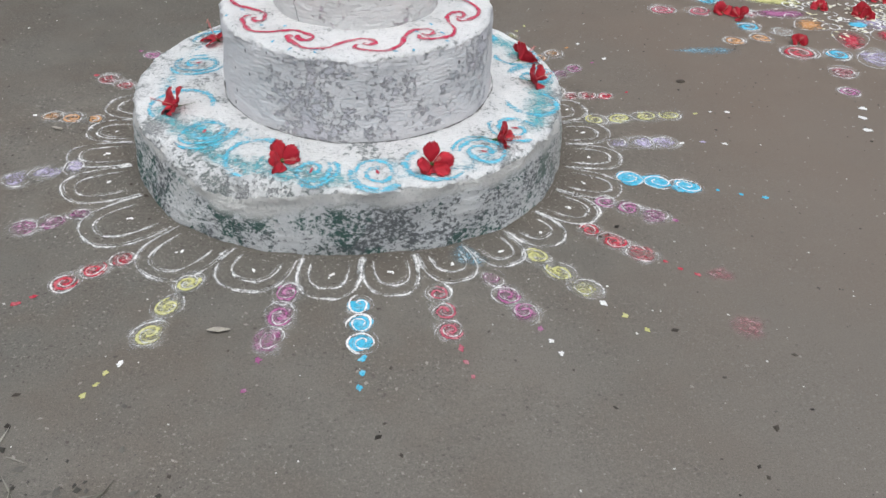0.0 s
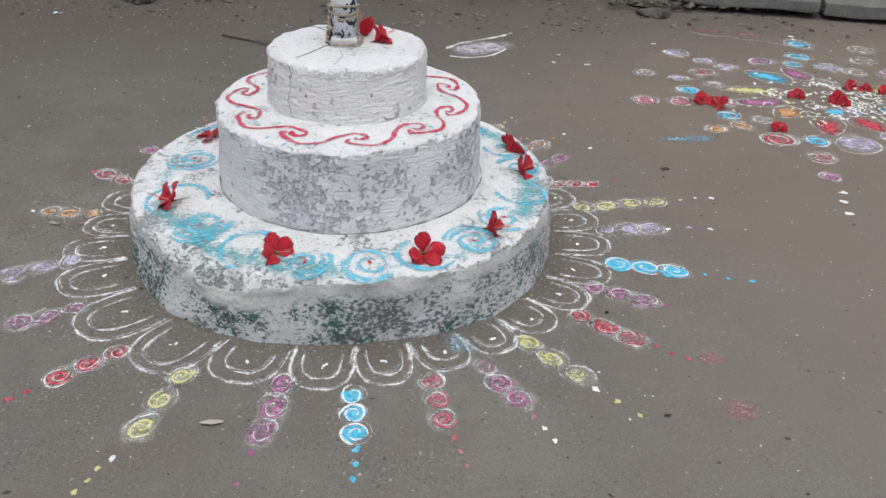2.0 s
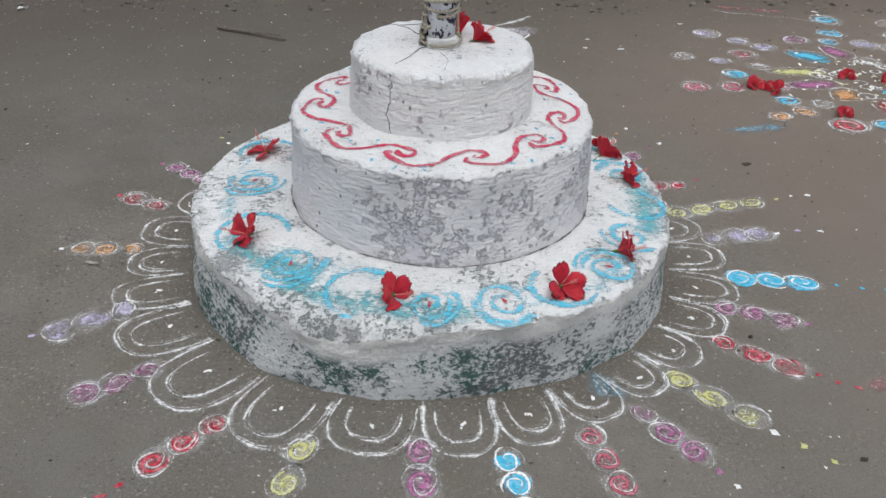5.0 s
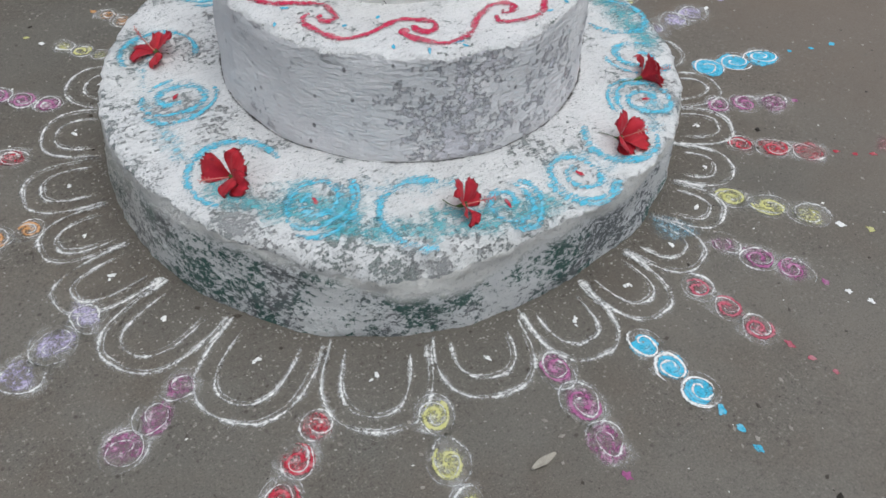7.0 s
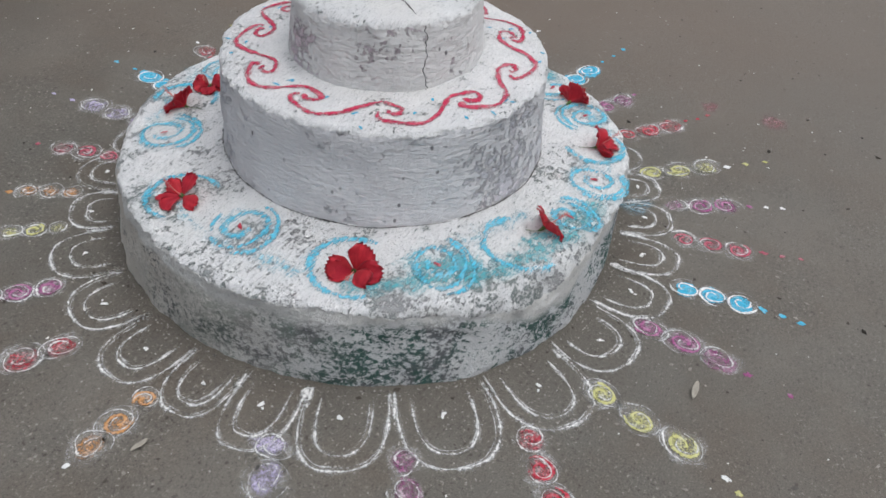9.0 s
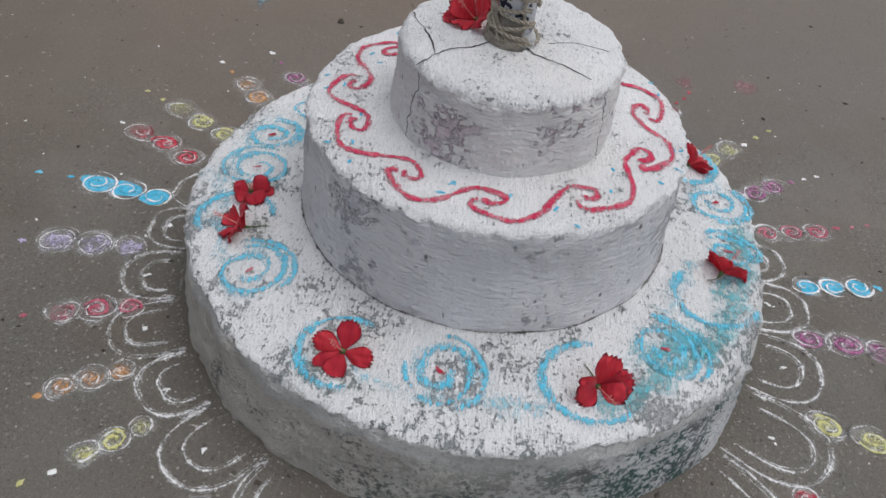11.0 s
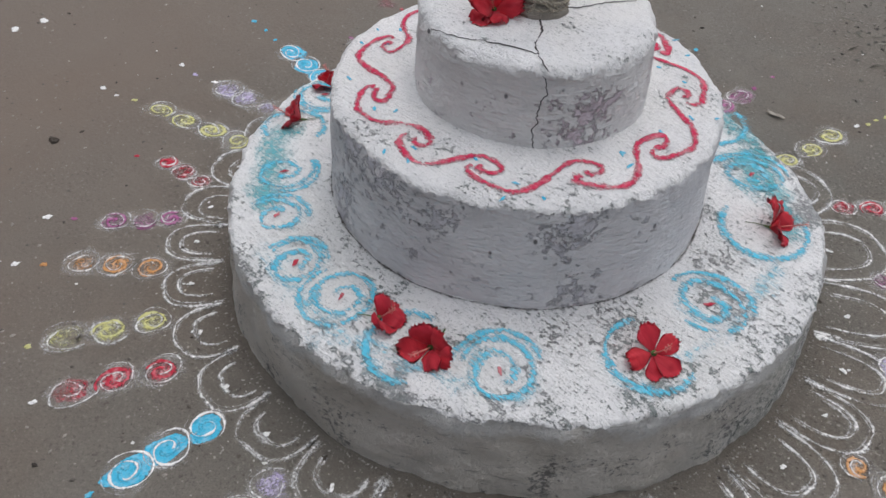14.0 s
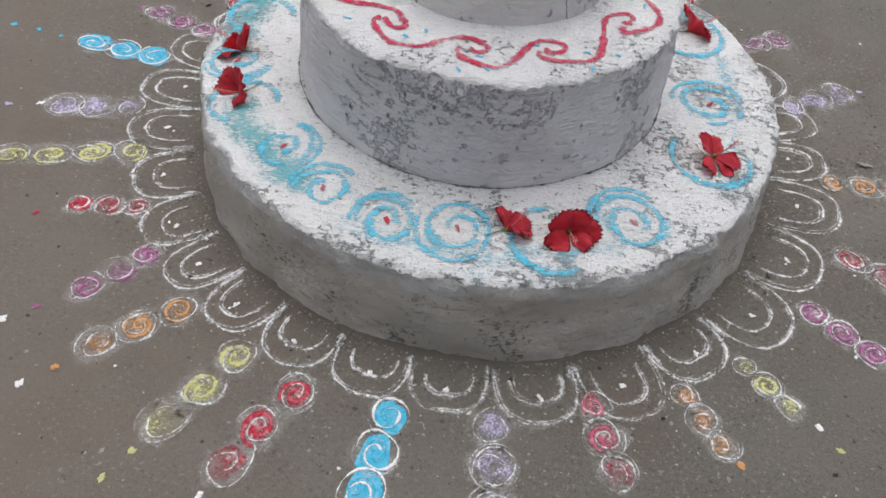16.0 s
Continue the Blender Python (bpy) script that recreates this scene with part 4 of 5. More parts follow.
def hibiscus(x, y, top, yaw, rise, opening, size, label, group, stem=1.0, spread=SIDEWAYS, slim=1.0):
    """A picked blossom that rests on top(x, y); its mouth points to yaw, rise degrees above level; spread: its petals round the mouth, from the underside."""
    m = Matrix.Translation((x, y, 0)) @ Matrix.Rotation(radians(yaw), 4, "Z") @ Matrix.Rotation(radians(90 - rise), 4, "Y")
    pieces = []
    for turn in spread:
        bm = flower_petal(0.066 * size * random.uniform(0.88, 1.10), 0.034 * slim * size * random.uniform(0.88, 1.12), random.uniform(0.1, 0.7), random.uniform(0, 30), random.uniform(-0.35, 0.45))
        tip = opening + random.uniform(-14, 14)
        bmesh.ops.transform(bm, matrix=m @ Matrix.Rotation(radians(turn + random.uniform(-9, 9)), 4, "Z") @ Matrix.Translation((0.003, 0, 0)) @ Matrix.Rotation(radians(tip - 90), 4, "Y"), verts=bm.verts)
        pieces.append(["petal", bm, PETAL])
    bm = bmesh.new()
    bend = random.uniform(-0.012, 0.012)
    line = [(bend * (k / 8) ** 2, 0.4 * bend * (k / 8) ** 2, 0.082 * size * k / 8) for k in range(9)]
    tube(bm, line, lambda f: 0.0017 - 0.0006 * f, 6)
    for k in range(16):
        f = 0.62 + 0.38 * k / 15
        a = k * 2.4
        p = Vector((bend * f * f, 0.4 * bend * f * f, 0.082 * size * f))
        q = p + Vector((math.cos(a), math.sin(a), 0.5)) * 0.005
        tube(bm, [p, q, q + Vector((math.cos(a), math.sin(a), 0)) * 0.0012], lambda g: 0.0004 if g < 0.4 else 0.0010, 4)
    bmesh.ops.transform(bm, matrix=m, verts=bm.verts)
    pieces.append(["stamen", bm, STAMEN])
    bm = bmesh.new()
    tube(bm, [(0, 0, 0.006), (0, 0, -0.004), (0, 0, -0.012), (0, 0, -0.018)], lambda f: 0.0062 - 0.0042 * f, 8)
    bmesh.ops.transform(bm, matrix=m, verts=bm.verts)
    pieces.append(["calyx", bm, CALYX])
    if stem:
        bm, arch = bmesh.new(), random.uniform(-0.6, 0.6)
        tube(bm, [(0.0012 * k * k * arch, 0.0010 * k * k * arch, -0.016 - 0.0085 * stem * k) for k in range(6)], 0.0014, 6)
        bmesh.ops.transform(bm, matrix=m, verts=bm.verts)
        pieces.append(["stem", bm, CALYX])
    # settle it: soft parts give way where they would sink into the surface
    gaps = sorted(v.co.z - top(v.co.x, v.co.y) for _, bm, _ in pieces for v in bm.verts)
    drop = gaps[len(gaps) // 7]
    base = anchor("hibiscus_flower", x, y, top(x, y), label, "flower", group)
    for name, bm, mat in pieces:
        for v in bm.verts:
            v.co.z -= drop
            floor = top(v.co.x, v.co.y) + 0.0025
            if v.co.z < floor:
                v.co.z = floor + 0.12 * (floor - v.co.z) * (0.5 + 0.5 * noise.noise(v.co * 60))
        part(name, bm, mat, base)
    return base


random.seed(77)
for a, r, yaw, rise, opening, size, slim, spread, label in (
    (4.0, 0.590, 345, 38, 62, 1.02, 0.9, SIDEWAYS, "red hibiscus blossom lying on the whitewashed lower tier"),
    (20.5, 0.592, 40, 25, 58, 1.0, 0.95, SIDEWAYS, "half-folded red hibiscus blossom lying on the lower tier"),
    (97.6, 0.575, 200, 50, 66, 0.84, 0.92, (20, 80, 125, 250, 300), "drooping red hibiscus blossom with a dark stem"),
    (110.4, 0.590, 95, 30, 58, 1.0, 0.95, (60, 100, 150, 215, 300), "red hibiscus blossom with its stamen pointing outwards"),
    (153.8, 0.605, 158, 52, 80, 1.0, 0.86, FACING, "wide open red hibiscus blossom on rubbed blue powder"),
    (204.6, 0.602, 198, 30, 68, 1.12, 0.95, (72, 100, 160, 255, 285), "wide red hibiscus blossom on the green-blue rim"),
    (254.0, 0.588, 322, 26, 74, 0.92, 0.88, (60, 105, 180, 240, 300), "small ragged red hibiscus blossom beside a blue swirl"),
    (296.2, 0.605, 298, 42, 72, 1.0, 0.82, FACING, "open red hibiscus blossom with a pale stamen"),
    (320.4, 0.597, 345, 16, 64, 1.0, 0.98, (75, 110, 180, 240, 280), "red hibiscus blossom lying on its side, stem to the wall"),
):
    x, y = polar(a, r)
    hibiscus(x, y, lower_top, yaw, rise, opening, size * 0.92, label, "blossoms on the lower tier", 1.0, spread, slim)
for x, y, yaw, rise, opening, size in ((-0.198, 2.752, 20, 35, 58, 0.95), (-0.232, 2.818, 120, 45, 66, 1.05)):
    hibiscus(x, y, upper_top, yaw, rise, opening - 14, size * 0.95, "red hibiscus blossom laid against the flagpole's foot", "blossoms at the flagpole", 0, FACING, 0.85)
for x, y, yaw, rise, opening, size in ((1.307, 4.09, 280, 60, 60, 1.15), (1.378, 4.03, 200, 45, 66, 1.15), (1.806, 4.20, 250, 50, 62, 1.0), (1.986, 4.15, 275, 45, 60, 1.3), (2.00, 4.10, 250, 30, 60, 1.0), (2.13, 4.36, 300, 50, 65, 1.1), (2.199, 4.31, 250, 40, 60, 0.9), (2.295, 4.29, 270, 50, 66, 1.1), (1.575, 3.76, 260, 60, 58, 1.0)):
    hibiscus(x, y, ground_z, yaw, rise, opening, size * 0.68, "red hibiscus blossom laid on the far powder drawing", "blossoms on the far drawing", 0)


# ---- the yard's far side: wall, pillar, ledges and rubble ----


def old_plaster_material():
    s = Shade("lichened_plaster", 0.95)
    x, y, z = s.xyz()
    big, fine, run = s.noise(3.6, 5, 0.65), s.noise(48, 7, 0.8), s.noise(9, 4, 0.6, s.stretch(1, 1, 0.12))
    c = s.mix(s.span(big, 0.36, 0.64), (0.36, 0.315, 0.265), (0.48, 0.44, 0.39))
    coat = s.calc("ADD", s.calc("ADD", fine, s.calc("MULTIPLY", big, 0.7)), s.span(z, 0.02, 0.42, -0.10, 0.05))
    c = s.mix(s.span(coat, 0.84, 0.90, 0, 0.9), c, (0.70, 0.69, 0.66))
    c = s.mix(s.span(s.calc("SUBTRACT", fine, s.calc("MULTIPLY", big, 0.4)), 0.27, 0.20, 0, 0.85), c, (0.095, 0.085, 0.075))
    c = s.mix(s.span(run, 0.54, 0.68, 0, 0.5), c, (0.22, 0.185, 0.15))
    return s.colour(c).bump(s.calc("ADD", fine, big), 1.0, 0.014).mat


OLD_PLASTER = old_plaster_material()
PALE_PLASTER = plain_material("flaking_pale_plaster", (0.42, 0.40, 0.36), (0.27, 0.255, 0.23), 5, 0.95, 0.8, 0.01, (0.12, 0.115, 0.105))
SLAB = plain_material("grey_stone_slab", (0.20, 0.197, 0.185), (0.135, 0.132, 0.124), 9, 0.92, 0.9, 0.010)
SOIL = plain_material("dark_soil", (0.10, 0.082, 0.067), (0.055, 0.047, 0.040), 14, 0.97, 0.9, 0.012)
BROWN_STONE = plain_material("brown_rubble_stone", (0.15, 0.125, 0.10), (0.085, 0.075, 0.066), 11, 0.95, 1.0, 0.014, (0.05, 0.046, 0.04))
CONCRETE = plain_material("broken_concrete", (0.150, 0.139, 0.120), (0.088, 0.080, 0.070), 7, 0.97, 1.0, 0.022, (0.055, 0.051, 0.045))
RUST = plain_material("rust_red_primer", (0.085, 0.036, 0.028), (0.055, 0.028, 0.024), 18, 0.7)
random.seed(101)


def structure(name, bm, material, label, category):
    return tagged(part(name, bm, material), label, category, kind="structure")


structure("wall_back", rough_block(3.2, 0.35, 2.2, pose(-1.15, 7.62, 0.10, 0, 0, -4), 14, 0.03, 3, 0.03), PALE_PLASTER, "old masonry wall with flaking pale plaster", "wall")
structure("wall_left", rough_block(7.0, 0.35, 2.2, pose(-5.6, 8.9, 0.15, 0, 0, -14), 14, 0.03, 3, 0.03), PALE_PLASTER, "old masonry wall behind the broken platform", "wall")
structure("wall_right", rough_block(6.2, 0.40, 2.0, pose(4.05, 6.50, 0.28, 0, 0, -13), 14, 0.03, 3, 0.03), PALE_PLASTER, "old masonry wall above the stone ledge", "wall")
structure("pillar", rough_block(0.655, 0.50, 2.1, pose(0.715, 6.19, -0.02, 0, 0, -1.5), 16, 0.014, 6, 0.015, 0.010), OLD_PLASTER, "square plastered gate pillar, lichened and pitted", "pillar")
structure("wall_footing", rough_block(2.3, 0.42, 0.20, pose(-0.80, 7.38, -0.02, 0, 0, -4), 60, 0.04, 4, 0.02, 0.065), CONCRETE, "crumbling footing of the back wall", "footing")
structure("bank", rough_block(3.0, 1.1, 0.20, pose(2.95, 6.22, -0.12, 0, 0, -13), 12, 0.05, 3, 0.08), SOIL, "low bank of dark soil under the ledge", "bank")
structure("bank", rough_block(1.2, 1.2, 0.22, pose(1.55, 6.65, -0.13, 0, 0, -13), 10, 0.06, 3, 0.08), SOIL, "low bank of dark soil beside the pillar", "bank")
structure("bank", rough_block(2.6, 0.9, 0.20, pose(-0.55, 7.05, -0.17, 0, 0, -3), 10, 0.05, 3, 0.07), EARTH, "low hump of earth before the back wall", "bank")


def kerb_slab(x, y, z, long, deep, thick, turn, tilt, material=SLAB):
    return tagged(part("kerb_slab", rough_block(long, deep, thick, pose(x, y, z, tilt, 0, turn), 10, 0.010, 7, 0.008, 0.010), material), "long grey stone slab bedded in soil", "stone slab", "slabs of the ledge")


kerb_slab(2.02, 5.83, 0.045, 0.86, 0.30, 0.075, -11, 0)
kerb_slab(2.90, 5.66, 0.030, 0.88, 0.30, 0.085, -11, 0)
kerb_slab(3.80, 5.48, 0.020, 0.88, 0.30, 0.085, -11, 0)
for x, y, z, long, deep, turn, tilt in ((2.36, 6.34, 0.275, 0.58, 0.56, -11, 3), (2.96, 6.20, 0.245, 0.60, 0.56, -13, 2), (3.58, 6.06, 0.265, 0.60, 0.56, -12, 3), (4.2, 5.92, 0.25, 0.60, 0.56, -13, 2)):
    tagged(part("coping_slab", rough_block(long, deep, 0.05, pose(x, y, z, tilt, 0, turn), 10, 0.014, 6, 0.008, 0.012), SLAB), "cracked grey stone slab on top of the ledge", "stone slab", "slabs of the ledge")
for k in range(9):
    w = random.uniform(0.24, 0.34)
    x = 2.12 + 0.28 * k
    tagged(part("ledge_stone", rough_block(w, 0.40, 0.22, pose(x, 6.33 - 0.235 * (x - 2.12) + random.uniform(-0.02, 0.02), 0.06, 0, 0, -13 + random.uniform(-5, 5)), 8, 0.022, 7, 0.02, 0.03), BROWN_STONE), "rough brown stone in the ledge's face", "stone", "stones of the ledge")


def stone(x, y, z, size, flat, material, label, group):
    """A lump with broken, flattish faces."""
    bm = bmesh.new()
    bmesh.ops.create_icosphere(bm, subdivisions=3, radius=size)
    seed = Vector((random.uniform(0, 50), 0, 0))
    cuts = [(Vector((random.gauss(0, 1), random.gauss(0, 1), random.gauss(0, 1))).normalized(), random.uniform(0.45, 0.8) * size) for _ in range(9)]
    stretch = random.uniform(0.65, 1.0)
    for v in bm.verts:
        for n, d in cuts:
            over = v.co.dot(n) - d
            if over > 0:
                v.co -= n * over
        v.co *= 1 + 0.10 * noise.noise(v.co / size * 2.5 + seed) + 0.05 * noise.noise(v.co / size * 7 + seed)
        v.co = Vector((v.co.x * 1.25, v.co.y * stretch * 1.25, v.co.z * flat * 1.25))
    bmesh.ops.rotate(bm, matrix=Matrix.Rotation(random.uniform(0, 6), 3, "Z"), verts=bm.verts)
    bmesh.ops.translate(bm, vec=(x, y, z + size * flat * 0.5), verts=bm.verts)
    ob = part("stone", bm, material)
    ob.data.polygons.foreach_set("use_smooth", [False] * len(ob.data.polygons))
    return tagged(ob, label, "stone", group)


for x, y, z, s, f in (
    (1.36, 6.38, 0.05, 0.15, 0.55), (1.62, 6.48, 0.08, 0.16, 0.6), (1.42, 6.72, 0.10, 0.17, 0.7), (1.75, 6.75, 0.10, 0.18, 0.65), (1.98, 6.55, 0.08, 0.10, 0.7), (2.02, 6.28, 0.06, 0.075, 0.8),
    (1.30, 5.88, 0.0, 0.12, 0.35), (1.36, 5.62, 0.0, 0.10, 0.30), (1.55, 6.10, 0.02, 0.07, 0.5), (1.24, 6.05, 0.0, 0.08, 0.5), (1.85, 6.95, 0.12, 0.16, 0.7), (1.15, 6.85, 0.05, 0.17, 0.6), (1.95, 6.40, 0.06, 0.06, 0.8), (1.62, 6.95, 0.12, 0.14, 0.8),
):
    stone(x, y, z, s, f, random.choice((BROWN_STONE, BROWN_STONE, CONCRETE)), "dusty brown rubble stone beside the pillar", "rubble by the pillar")
for k in range(16):
    x = random.uniform(-1.75, 0.3)
    stone(x, 7.28 - 0.05 * x + random.uniform(-0.12, 0.1), 0.0, random.uniform(0.05, 0.15), random.uniform(0.5, 0.8), random.choice((BROWN_STONE, CONCRETE, CONCRETE)), "grey rubble stone fallen before the wall", "rubble by the wall")

# the broken concrete platform
platform = anchor("concrete_platform", -3.0, 6.8, 0, "broken grey concrete platform with a crumbling edge", "platform")
part("slab", rough_block(3.3, 2.0, 0.10, pose(-3.35, 7.32, 0.125, 0, 0, -23), 60, 0.03, 4, 0.02, 0.035), CONCRETE, platform)
part("rubble_edge", rough_block(3.2, 0.36, 0.17, pose(-3.28, 6.36, -0.02, 0, 0, -23), 70, 0.04, 5, 0.03, 0.070), CONCRETE, platform, "crumbled rubble edge")
part("corner_block", rough_block(0.55, 0.42, 0.12, pose(-1.78, 6.25, 0.02, 0, 0, -20), 26, 0.03, 6, 0.02, 0.05), CONCRETE, platform)
tagged(part("loose_slab", rough_block(0.31, 0.24, 0.085, pose(-1.80, 5.84, -0.005, 3, 0, -14), 8, 0.010, 8, 0.010, 0.008), SLAB), "loose broken concrete slab before the platform", "slab")
for k in range(26):
    f = k / 25
    stone(-3.5 + 1.75 * f + random.uniform(-0.08, 0.08), 6.43 - 0.62 * f + random.uniform(-0.10, 0.16), random.uniform(0, 0.06), random.uniform(0.03, 0.10), random.uniform(0.5, 0.8), CONCRETE, "lump of broken concrete at the platform's edge", "concrete lumps")

post = anchor("steel_post", -1.93, 6.10, 0.04, "rust-red steel angle post set in the platform", "post")
for dx, sx, sy in ((0.0, 0.085, 0.010), (-0.037, 0.010, 0.075)):
    part("flange", rough_block(sx, sy, 2.2, pose(-1.93 + dx, 6.10 + (0.037 if dx else 0), 0.03, 0, 0, 0), 4, 0.0015, 8, 0.002), RUST, post)
part("strut", rough_block(0.26, 0.05, 0.05, pose(-1.80, 6.22, 0.14, 0, 8, 12), 4, 0.004, 8, 0.006), RUST, post, "short rusty strut")
bm = bmesh.new()
tube(bm, [(-2.42, 6.22, 0.12), (-2.43, 6.225, 0.6), (-2.44, 6.23, 1.4), (-2.445, 6.23, 2.2)], 0.012, 10)
tagged(part("iron_rod", bm, plain_material("dark_iron", (0.045, 0.042, 0.04), (0.07, 0.06, 0.052), 20, 0.6)), "thin dark iron rod standing in the platform", "rod")
bm = bmesh.new()
bmesh.ops.create_icosphere(bm, subdivisions=4, radius=0.16)
for v in bm.verts:
    d = v.co.normalized()
    v.co *= 1 + 0.45 * noise.noise(d * 2.1) + 0.22 * abs(noise.noise(d * 6))
    v.co.z = max(v.co.z * 0.55, -0.05)
    v.co.x *= 1.3
bmesh.ops.translate(bm, vec=(-3.08, 6.86, 0.27), verts=bm.verts)
tagged(part("crumpled_sack", bm, plain_material("yellow_plastic_sack", (0.33, 0.29, 0.08), (0.22, 0.21, 0.08), 14, 0.5, 0.6)), "crumpled yellow plastic sack on the platform", "sack")

# the blue tub
tub = anchor("plastic_tub", 0.145, 6.36, 0, "dusty pale blue open plastic tub leaning in the dirt", "tub")


def lathe(profile, m, sides=28):
    bm = bmesh.new()
    prev = None
    for r, z in profile:
        ring = [bm.verts.new((r * math.cos(math.tau * k / sides), r * math.sin(math.tau * k / sides), z)) for k in range(sides)]
        if prev:
            for k in range(sides):
                bm.faces.new((prev[k], prev[(k + 1) % sides], ring[(k + 1) % sides], ring[k]))
        prev = ring
    bmesh.ops.transform(bm, matrix=m, verts=bm.verts)
    return bm


lean = pose(0.145, 6.36, 0.020, 20, 14, 0)
BLUE_PLASTIC = plain_material("dusty_blue_plastic", (0.36, 0.44, 0.55), (0.27, 0.34, 0.45), 10, 0.35, 0.1)
part("body", lathe([(0.001, 0.0), (0.056, 0.0), (0.064, 0.006), (0.070, 0.07), (0.073, 0.074), (0.072, 0.080), (0.080, 0.172), (0.077, 0.172), (0.069, 0.08), (0.062, 0.010), (0.001, 0.008)], lean), BLUE_PLASTIC, tub)
part("rim", lathe([(0.079, 0.166), (0.086, 0.167), (0.087, 0.180), (0.080, 0.182), (0.078, 0.172)], lean), plain_material("pale_plastic_rim", (0.50, 0.56, 0.64), (0.40, 0.47, 0.57), 10, 0.4, 0.1), tub)

# weeds at the pillar's foot
weed = anchor("weed_clump", 1.20, 6.12, 0, "clump of dark green weeds against the pillar", "weeds")
GREEN = plain_material("weed_leaf", (0.040, 0.085, 0.028), (0.025, 0.055, 0.022), 20, 0.6)
for k in range(70):
    bm = bmesh.new()
    a, long, lean_out = random.uniform(0, 6.28), random.uniform(0.12, 0.40), random.uniform(0.15, 0.7)
    x0, y0 = 1.20 + random.uniform(-0.06, 0.10), 6.16 + random.uniform(-0.12, 0.14)
    rows = []
    for i in range(6):
        f = i / 5
        w = 0.016 * math.sin(math.pi * (0.15 + 0.85 * f)) + 0.001
        px, py, pz = x0 + math.cos(a) * lean_out * long * f * f, y0 + math.sin(a) * lean_out * long * f * f, long * (f - 0.35 * lean_out * f * f)
        rows.append([bm.verts.new((px - math.sin(a) * w, py + math.cos(a) * w, pz)), bm.verts.new((px, py, pz - 0.004)), bm.verts.new((px + math.sin(a) * w, py - math.cos(a) * w, pz))])
    for p, q in zip(rows, rows[1:]):
        bm.faces.new((p[0], p[1], q[1], q[0]))
        bm.faces.new((p[1], p[2], q[2], q[1]))
    part("blade", bm, GREEN, weed)

# roots, sticks, scraps
WOOD = plain_material("dry_grey_twig", (0.16, 0.13, 0.105), (0.10, 0.082, 0.068), 30, 0.9)
for keys, r, name, label in (
    ([(-1.30, 6.80, 0.03), (-0.9, 6.66, 0.035), (-0.56, 6.56, 0.03), (-0.21, 6.47, 0.03), (0.08, 6.74, 0.035)], 0.012, "root", "half-buried grey root before the wall"),
    ([(-1.26, 4.925, 0.012), (-1.10, 4.85, 0.014), (-0.90, 4.74, 0.012)], 0.008, "stick", "dry split stick on the earth"),
    ([(-1.22, 4.90, 0.010), (-1.05, 4.85, 0.012), (-0.93, 4.80, 0.010)], 0.005, "stick", "thin dry stick on the earth"),
    ([(0.05, 6.70, 0.02), (0.10, 6.95, 0.04), (0.28, 7.25, 0.06)], 0.016, "root", "grey root running up to the wall"),
):
    bm = bmesh.new()
    tube(bm, smooth_line(keys, 6), lambda f, r=r: r * (1 - 0.45 * f), 8)
    tagged(part(name, bm, WOOD), label, name)
PAPER = plain_material("grimy_white_scrap", (0.66, 0.66, 0.66), (0.52, 0.52, 0.52), 20, 0.8)
for x, y, w, d in ((-1.66, 7.16, 0.17, 0.13), (-1.335, 5.81, 0.065, 0.05), (-2.36, 5.30, 0.05, 0.035), (-2.17, 5.84, 0.06, 0.03), (-1.95, 5.62, 0.08, 0.03), (0.62, 4.62, 0.022, 0.016), (0.80, 4.60, 0.034, 0.015), (0.66, 4.75, 0.020, 0.014), (1.24, 5.0, 0.026, 0.016)):
    bm = bmesh.new()
    bmesh.ops.create_grid(bm, x_segments=5, y_segments=4, size=0.5)
    for v in bm.verts:
        v.co = Vector((v.co.x * w, v.co.y * d, 0.004 + 0.25 * d * abs(noise.noise((v.co.x * 3 + x, v.co.y * 3, y)))))
    bmesh.ops.solidify(bm, geom=bm.faces[:], thickness=0.002)
    z = ground_z(x, y) if y < 6.5 else 0.06
    bmesh.ops.transform(bm, matrix=pose(x, y, z, 0, 0, random.uniform(-40, 40)), verts=bm.verts)
    tagged(part("scrap", bm, PAPER), "grimy white scrap lying on the earth", "litter", "litter")
stone(0.958, 3.304, -0.003, 0.017, 0.45, SOIL, "dark lump of earth in the yard", "loose stones")
for x, y, w in ((-0.545, 1.695, 0.036), (-1.348, 2.70, 0.026)):
    bm = bmesh.new()
    bmesh.ops.create_grid(bm, x_segments=8, y_segments=4, size=0.5)
    for v in bm.verts:
        v.co = Vector((v.co.x * w * 1.7, v.co.y * w * 0.45 * (1 - 3.2 * v.co.x ** 2), 0.006 + 0.008 * abs(v.co.y) + 0.004 * noise.noise((v.co.x * 5, v.co.y * 5, x))))
    bmesh.ops.solidify(bm, geom=bm.faces[:], thickness=0.001)
    bmesh.ops.transform(bm, matrix=pose(x, y, ground_z(x, y) - 0.001, 0, 0, random.uniform(-20, 30)), verts=bm.verts)
    tagged(part("dry_leaf", bm, plain_material("bleached_leaf", (0.46, 0.42, 0.36), (0.34, 0.31, 0.26), 40, 0.8)), "small bleached dry leaf on the earth", "leaf", "dry leaves")


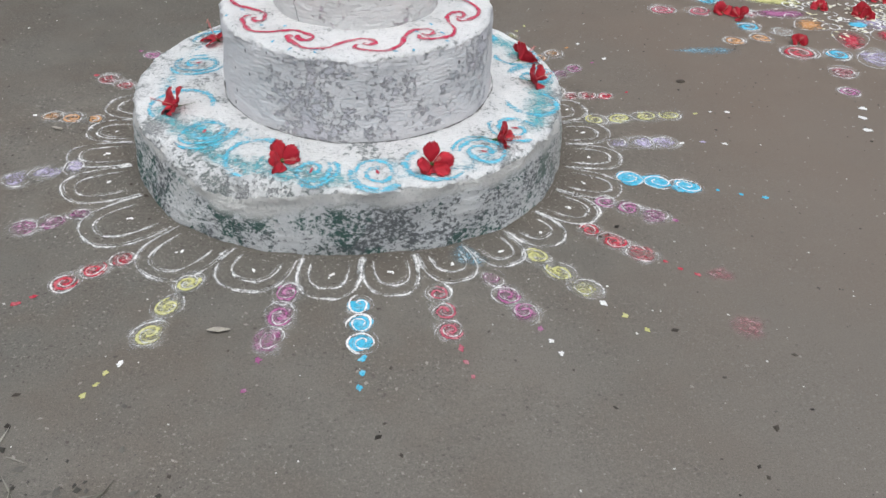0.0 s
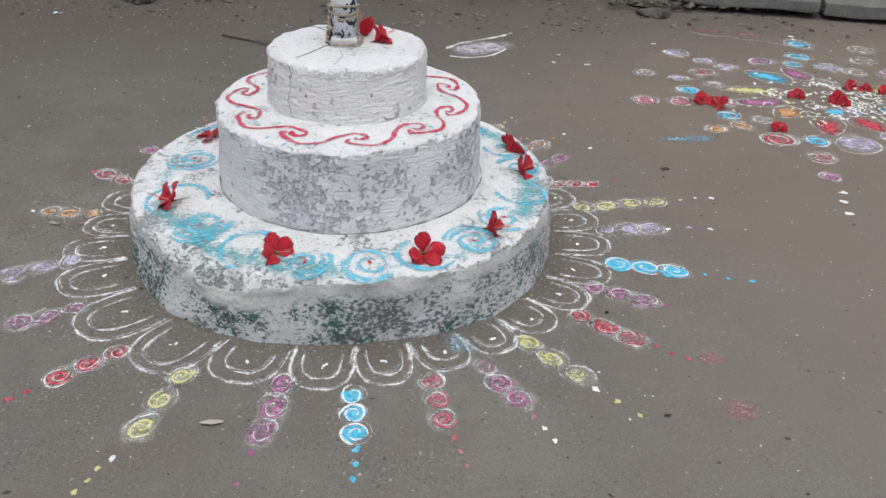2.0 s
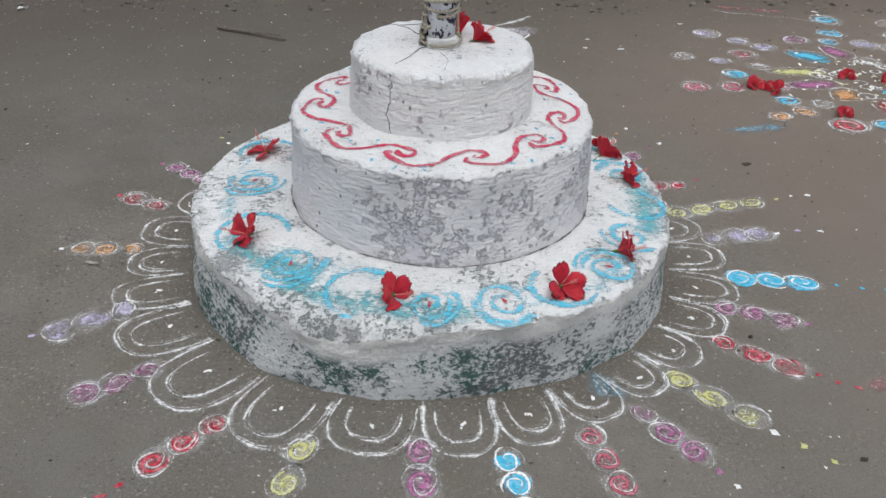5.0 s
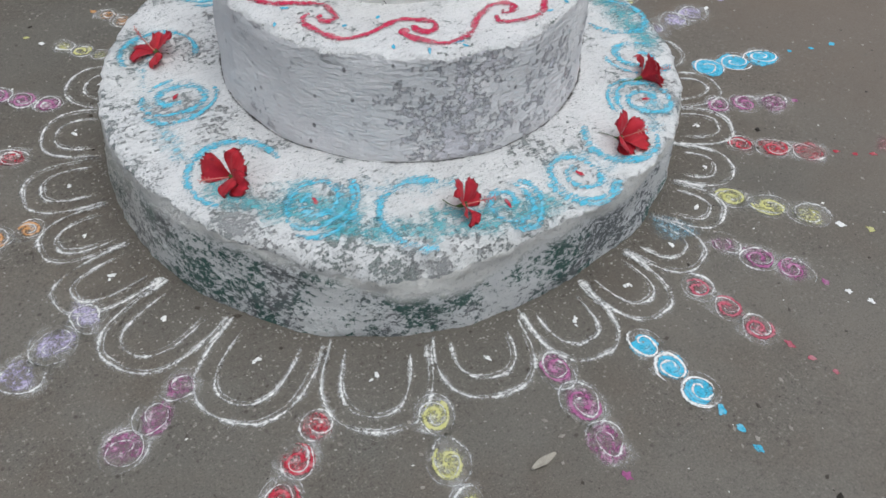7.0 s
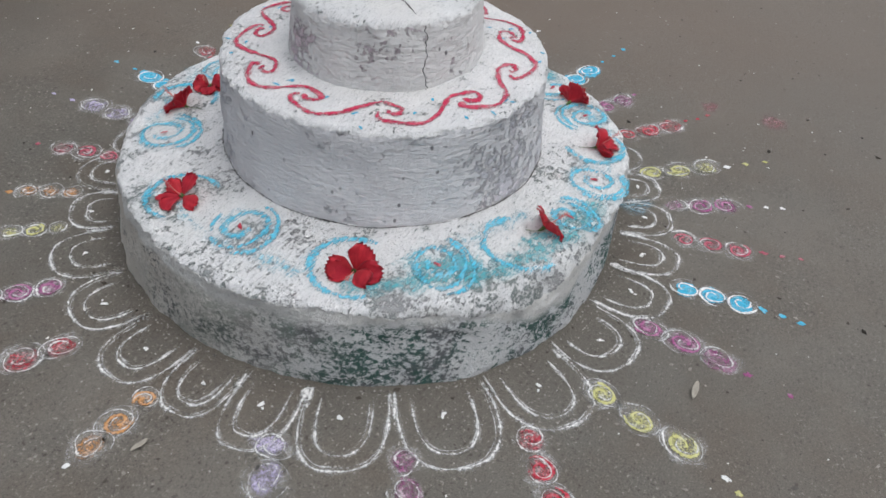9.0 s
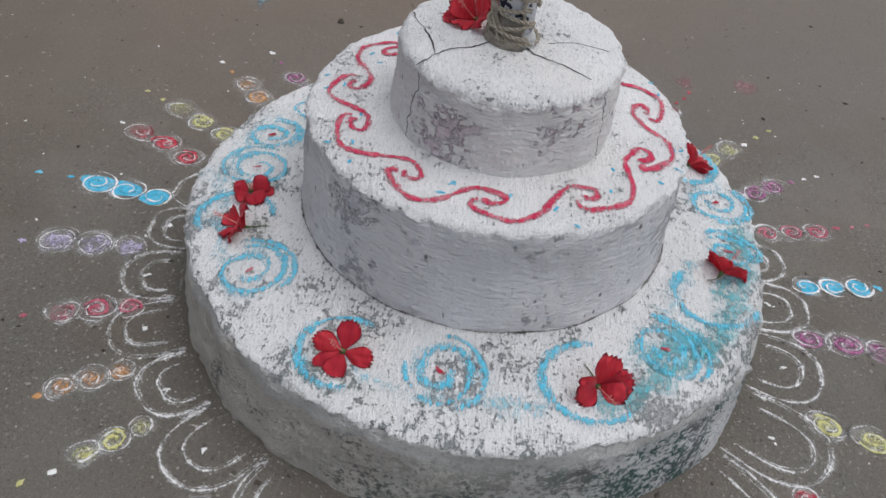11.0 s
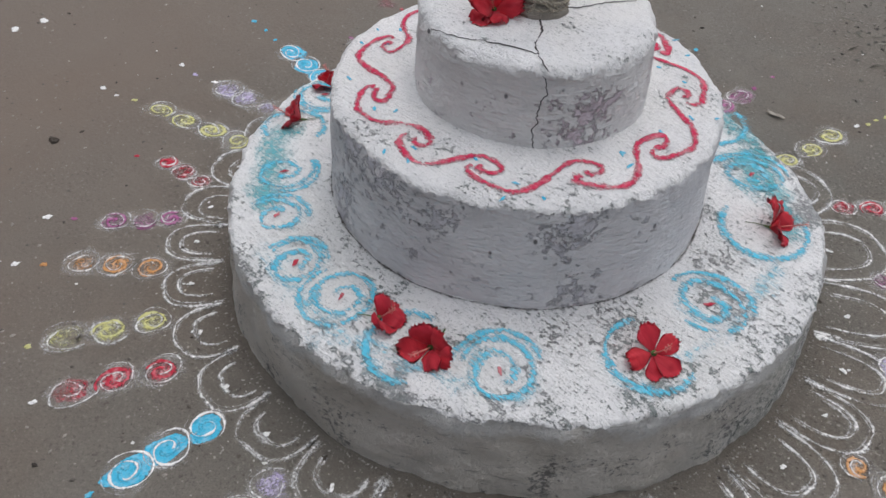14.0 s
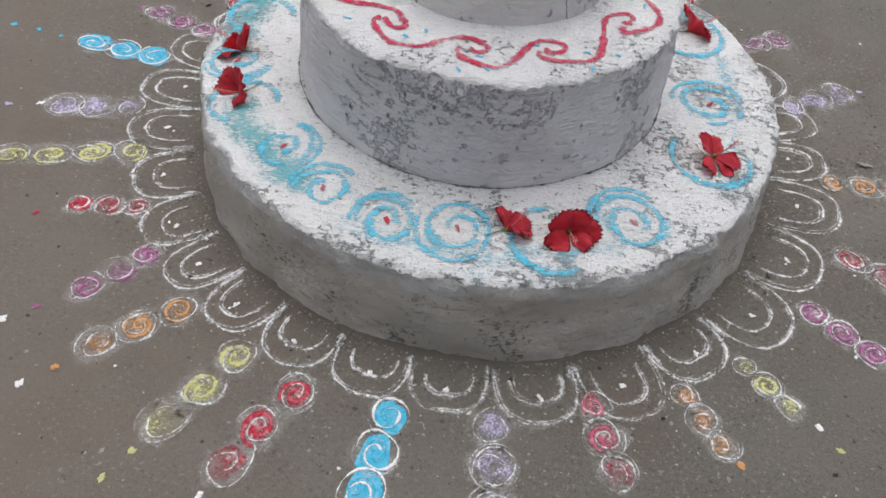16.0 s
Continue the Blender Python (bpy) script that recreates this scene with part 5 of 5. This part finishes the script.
# ---- grit, straw and spilled grains on the earth ----
def scatter(name, count, place, size, materials, flat, label, category, lift=0.0, thin=1.0):
    """Many tiny grains, each a rough little octahedron."""
    verts, faces = [], []
    for _ in range(count):
        x, y = place()
        s = size()
        k = len(verts)
        a = random.uniform(0, 6.28)
        z = ground_z(x, y) + lift
        long = random.uniform(1.0, 1.7)
        for i in range(4):
            b, q = a + i * 1.571 + random.uniform(-0.3, 0.3) / thin, s * (long * thin if i % 2 else 1.0) * random.uniform(0.8, 1.1)
            verts.append((x + q * math.cos(b), y + q * math.sin(b), z + s * flat * random.uniform(0.2, 0.5)))
        verts.append((x + random.uniform(-0.3, 0.3) * s, y + random.uniform(-0.3, 0.3) * s, z + s * flat * 1.2))
        verts.append((x, y, z - s * 0.3))
        for i in range(4):
            faces.append((k + i, k + (i + 1) % 4, k + 4))
            faces.append((k + (i + 1) % 4, k + i, k + 5))
    return tagged(new(name, mesh_of(name, verts, faces, materials, smooth=False)), label, category, kind="stuff")


def grit_material(name, dark, light):
    s = Shade(name, 0.95)
    return s.colour(s.mix(s.per_island(), dark, light)).mat


def yard():
    return (random.uniform(-2.6, 2.6), random.uniform(0.7, 5.6)) if random.random() < 0.8 else (random.uniform(-3.6, 3.0), random.uniform(3.5, 6.3))


def round_foot(lo=0.01, hi=0.30):
    a = random.uniform(0, 360)
    return polar(a, lower_radius(a) + lo + (hi - lo) * random.random() ** 2)


random.seed(55)
scatter("gravel", 15000, yard, lambda: 0.0012 + 0.0045 * random.random() ** 4, [grit_material("yard_grit", (0.07, 0.06, 0.05), (0.34, 0.31, 0.275))], 0.7, "fine grit and small stones strewn over the yard", "gravel")
scatter("pale_crumbs", 520, yard, lambda: 0.0015 + 0.0035 * random.random() ** 3, [grit_material("pale_crumb", (0.5, 0.49, 0.46), (0.75, 0.74, 0.7))], 0.5, "pale crumbs of powder and rice over the yard", "crumbs", 0.001)
scatter("dark_crumbs", 500, yard, lambda: 0.002 + 0.007 * random.random() ** 3, [grit_material("dark_crumb", (0.03, 0.026, 0.022), (0.08, 0.068, 0.055))], 0.6, "dark crumbs of soil and twig over the yard", "crumbs")
scatter("foot_grit", 5200, round_foot, lambda: 0.0010 + 0.0022 * random.random() ** 2, [grit_material("plaster_grit", (0.08, 0.07, 0.06), (0.38, 0.36, 0.33))], 0.7, "flaked plaster grit round the plinth's foot", "grit")
def trampled():
    return -1.02 + random.gauss(0, 0.22), 0.78 + random.gauss(0, 0.20)


scatter("debris", 3200, trampled, lambda: 0.002 + 0.008 * random.random() ** 2, [grit_material("soil_debris", (0.045, 0.042, 0.036), (0.17, 0.16, 0.14))], 0.6, "dark crumbs of trampled soil", "debris")
scatter("straw", 700, trampled, lambda: 0.0016 + 0.0014 * random.random(), [grit_material("dry_straw", (0.09, 0.085, 0.065), (0.38, 0.36, 0.31))], 1.2, "short dry straws lying on the earth", "straw", 0.003, 9.0)
scatter("bank_crumbs", 2200, lambda: (random.uniform(1.1, 2.3), random.uniform(5.7, 6.9)), lambda: 0.006 + 0.022 * random.random() ** 3, [grit_material("bank_crumb", (0.045, 0.038, 0.032), (0.15, 0.13, 0.11))], 0.9, "clods and chips of stone on the bank", "rubble", 0.03)
scatter("rubble_crumbs", 6500, lambda: (random.uniform(-3.4, 3.0), random.uniform(5.2, 7.2)), lambda: 0.002 + 0.020 * random.random() ** 6, [grit_material("rubble_crumb", (0.04, 0.036, 0.03), (0.21, 0.19, 0.165))], 0.6, "crumbs of rubble along the yard's far edge", "rubble")
def platform_foot():
    f = random.random()
    return -4.2 + 2.75 * f + random.gauss(0, 0.10), 6.62 - 0.78 * f + random.gauss(0, 0.14)


scatter("platform_rubble", 2600, platform_foot, lambda: 0.006 + 0.034 * random.random() ** 3, [grit_material("concrete_crumb", (0.045, 0.041, 0.036), (0.17, 0.157, 0.138))], 0.9, "crumbled concrete and soil along the platform's edge", "rubble")
scatter("petal_bits", 130, lambda: (1.98 + random.gauss(0, 0.20), 4.13 + random.gauss(0, 0.15)), lambda: 0.004 + 0.006 * random.random(), [grit_material("torn_blossom", (0.78, 0.76, 0.70), (0.70, 0.66, 0.42))], 0.5, "torn white and yellow blossom strewn over the far drawing", "petals", 0.004, 1.5)
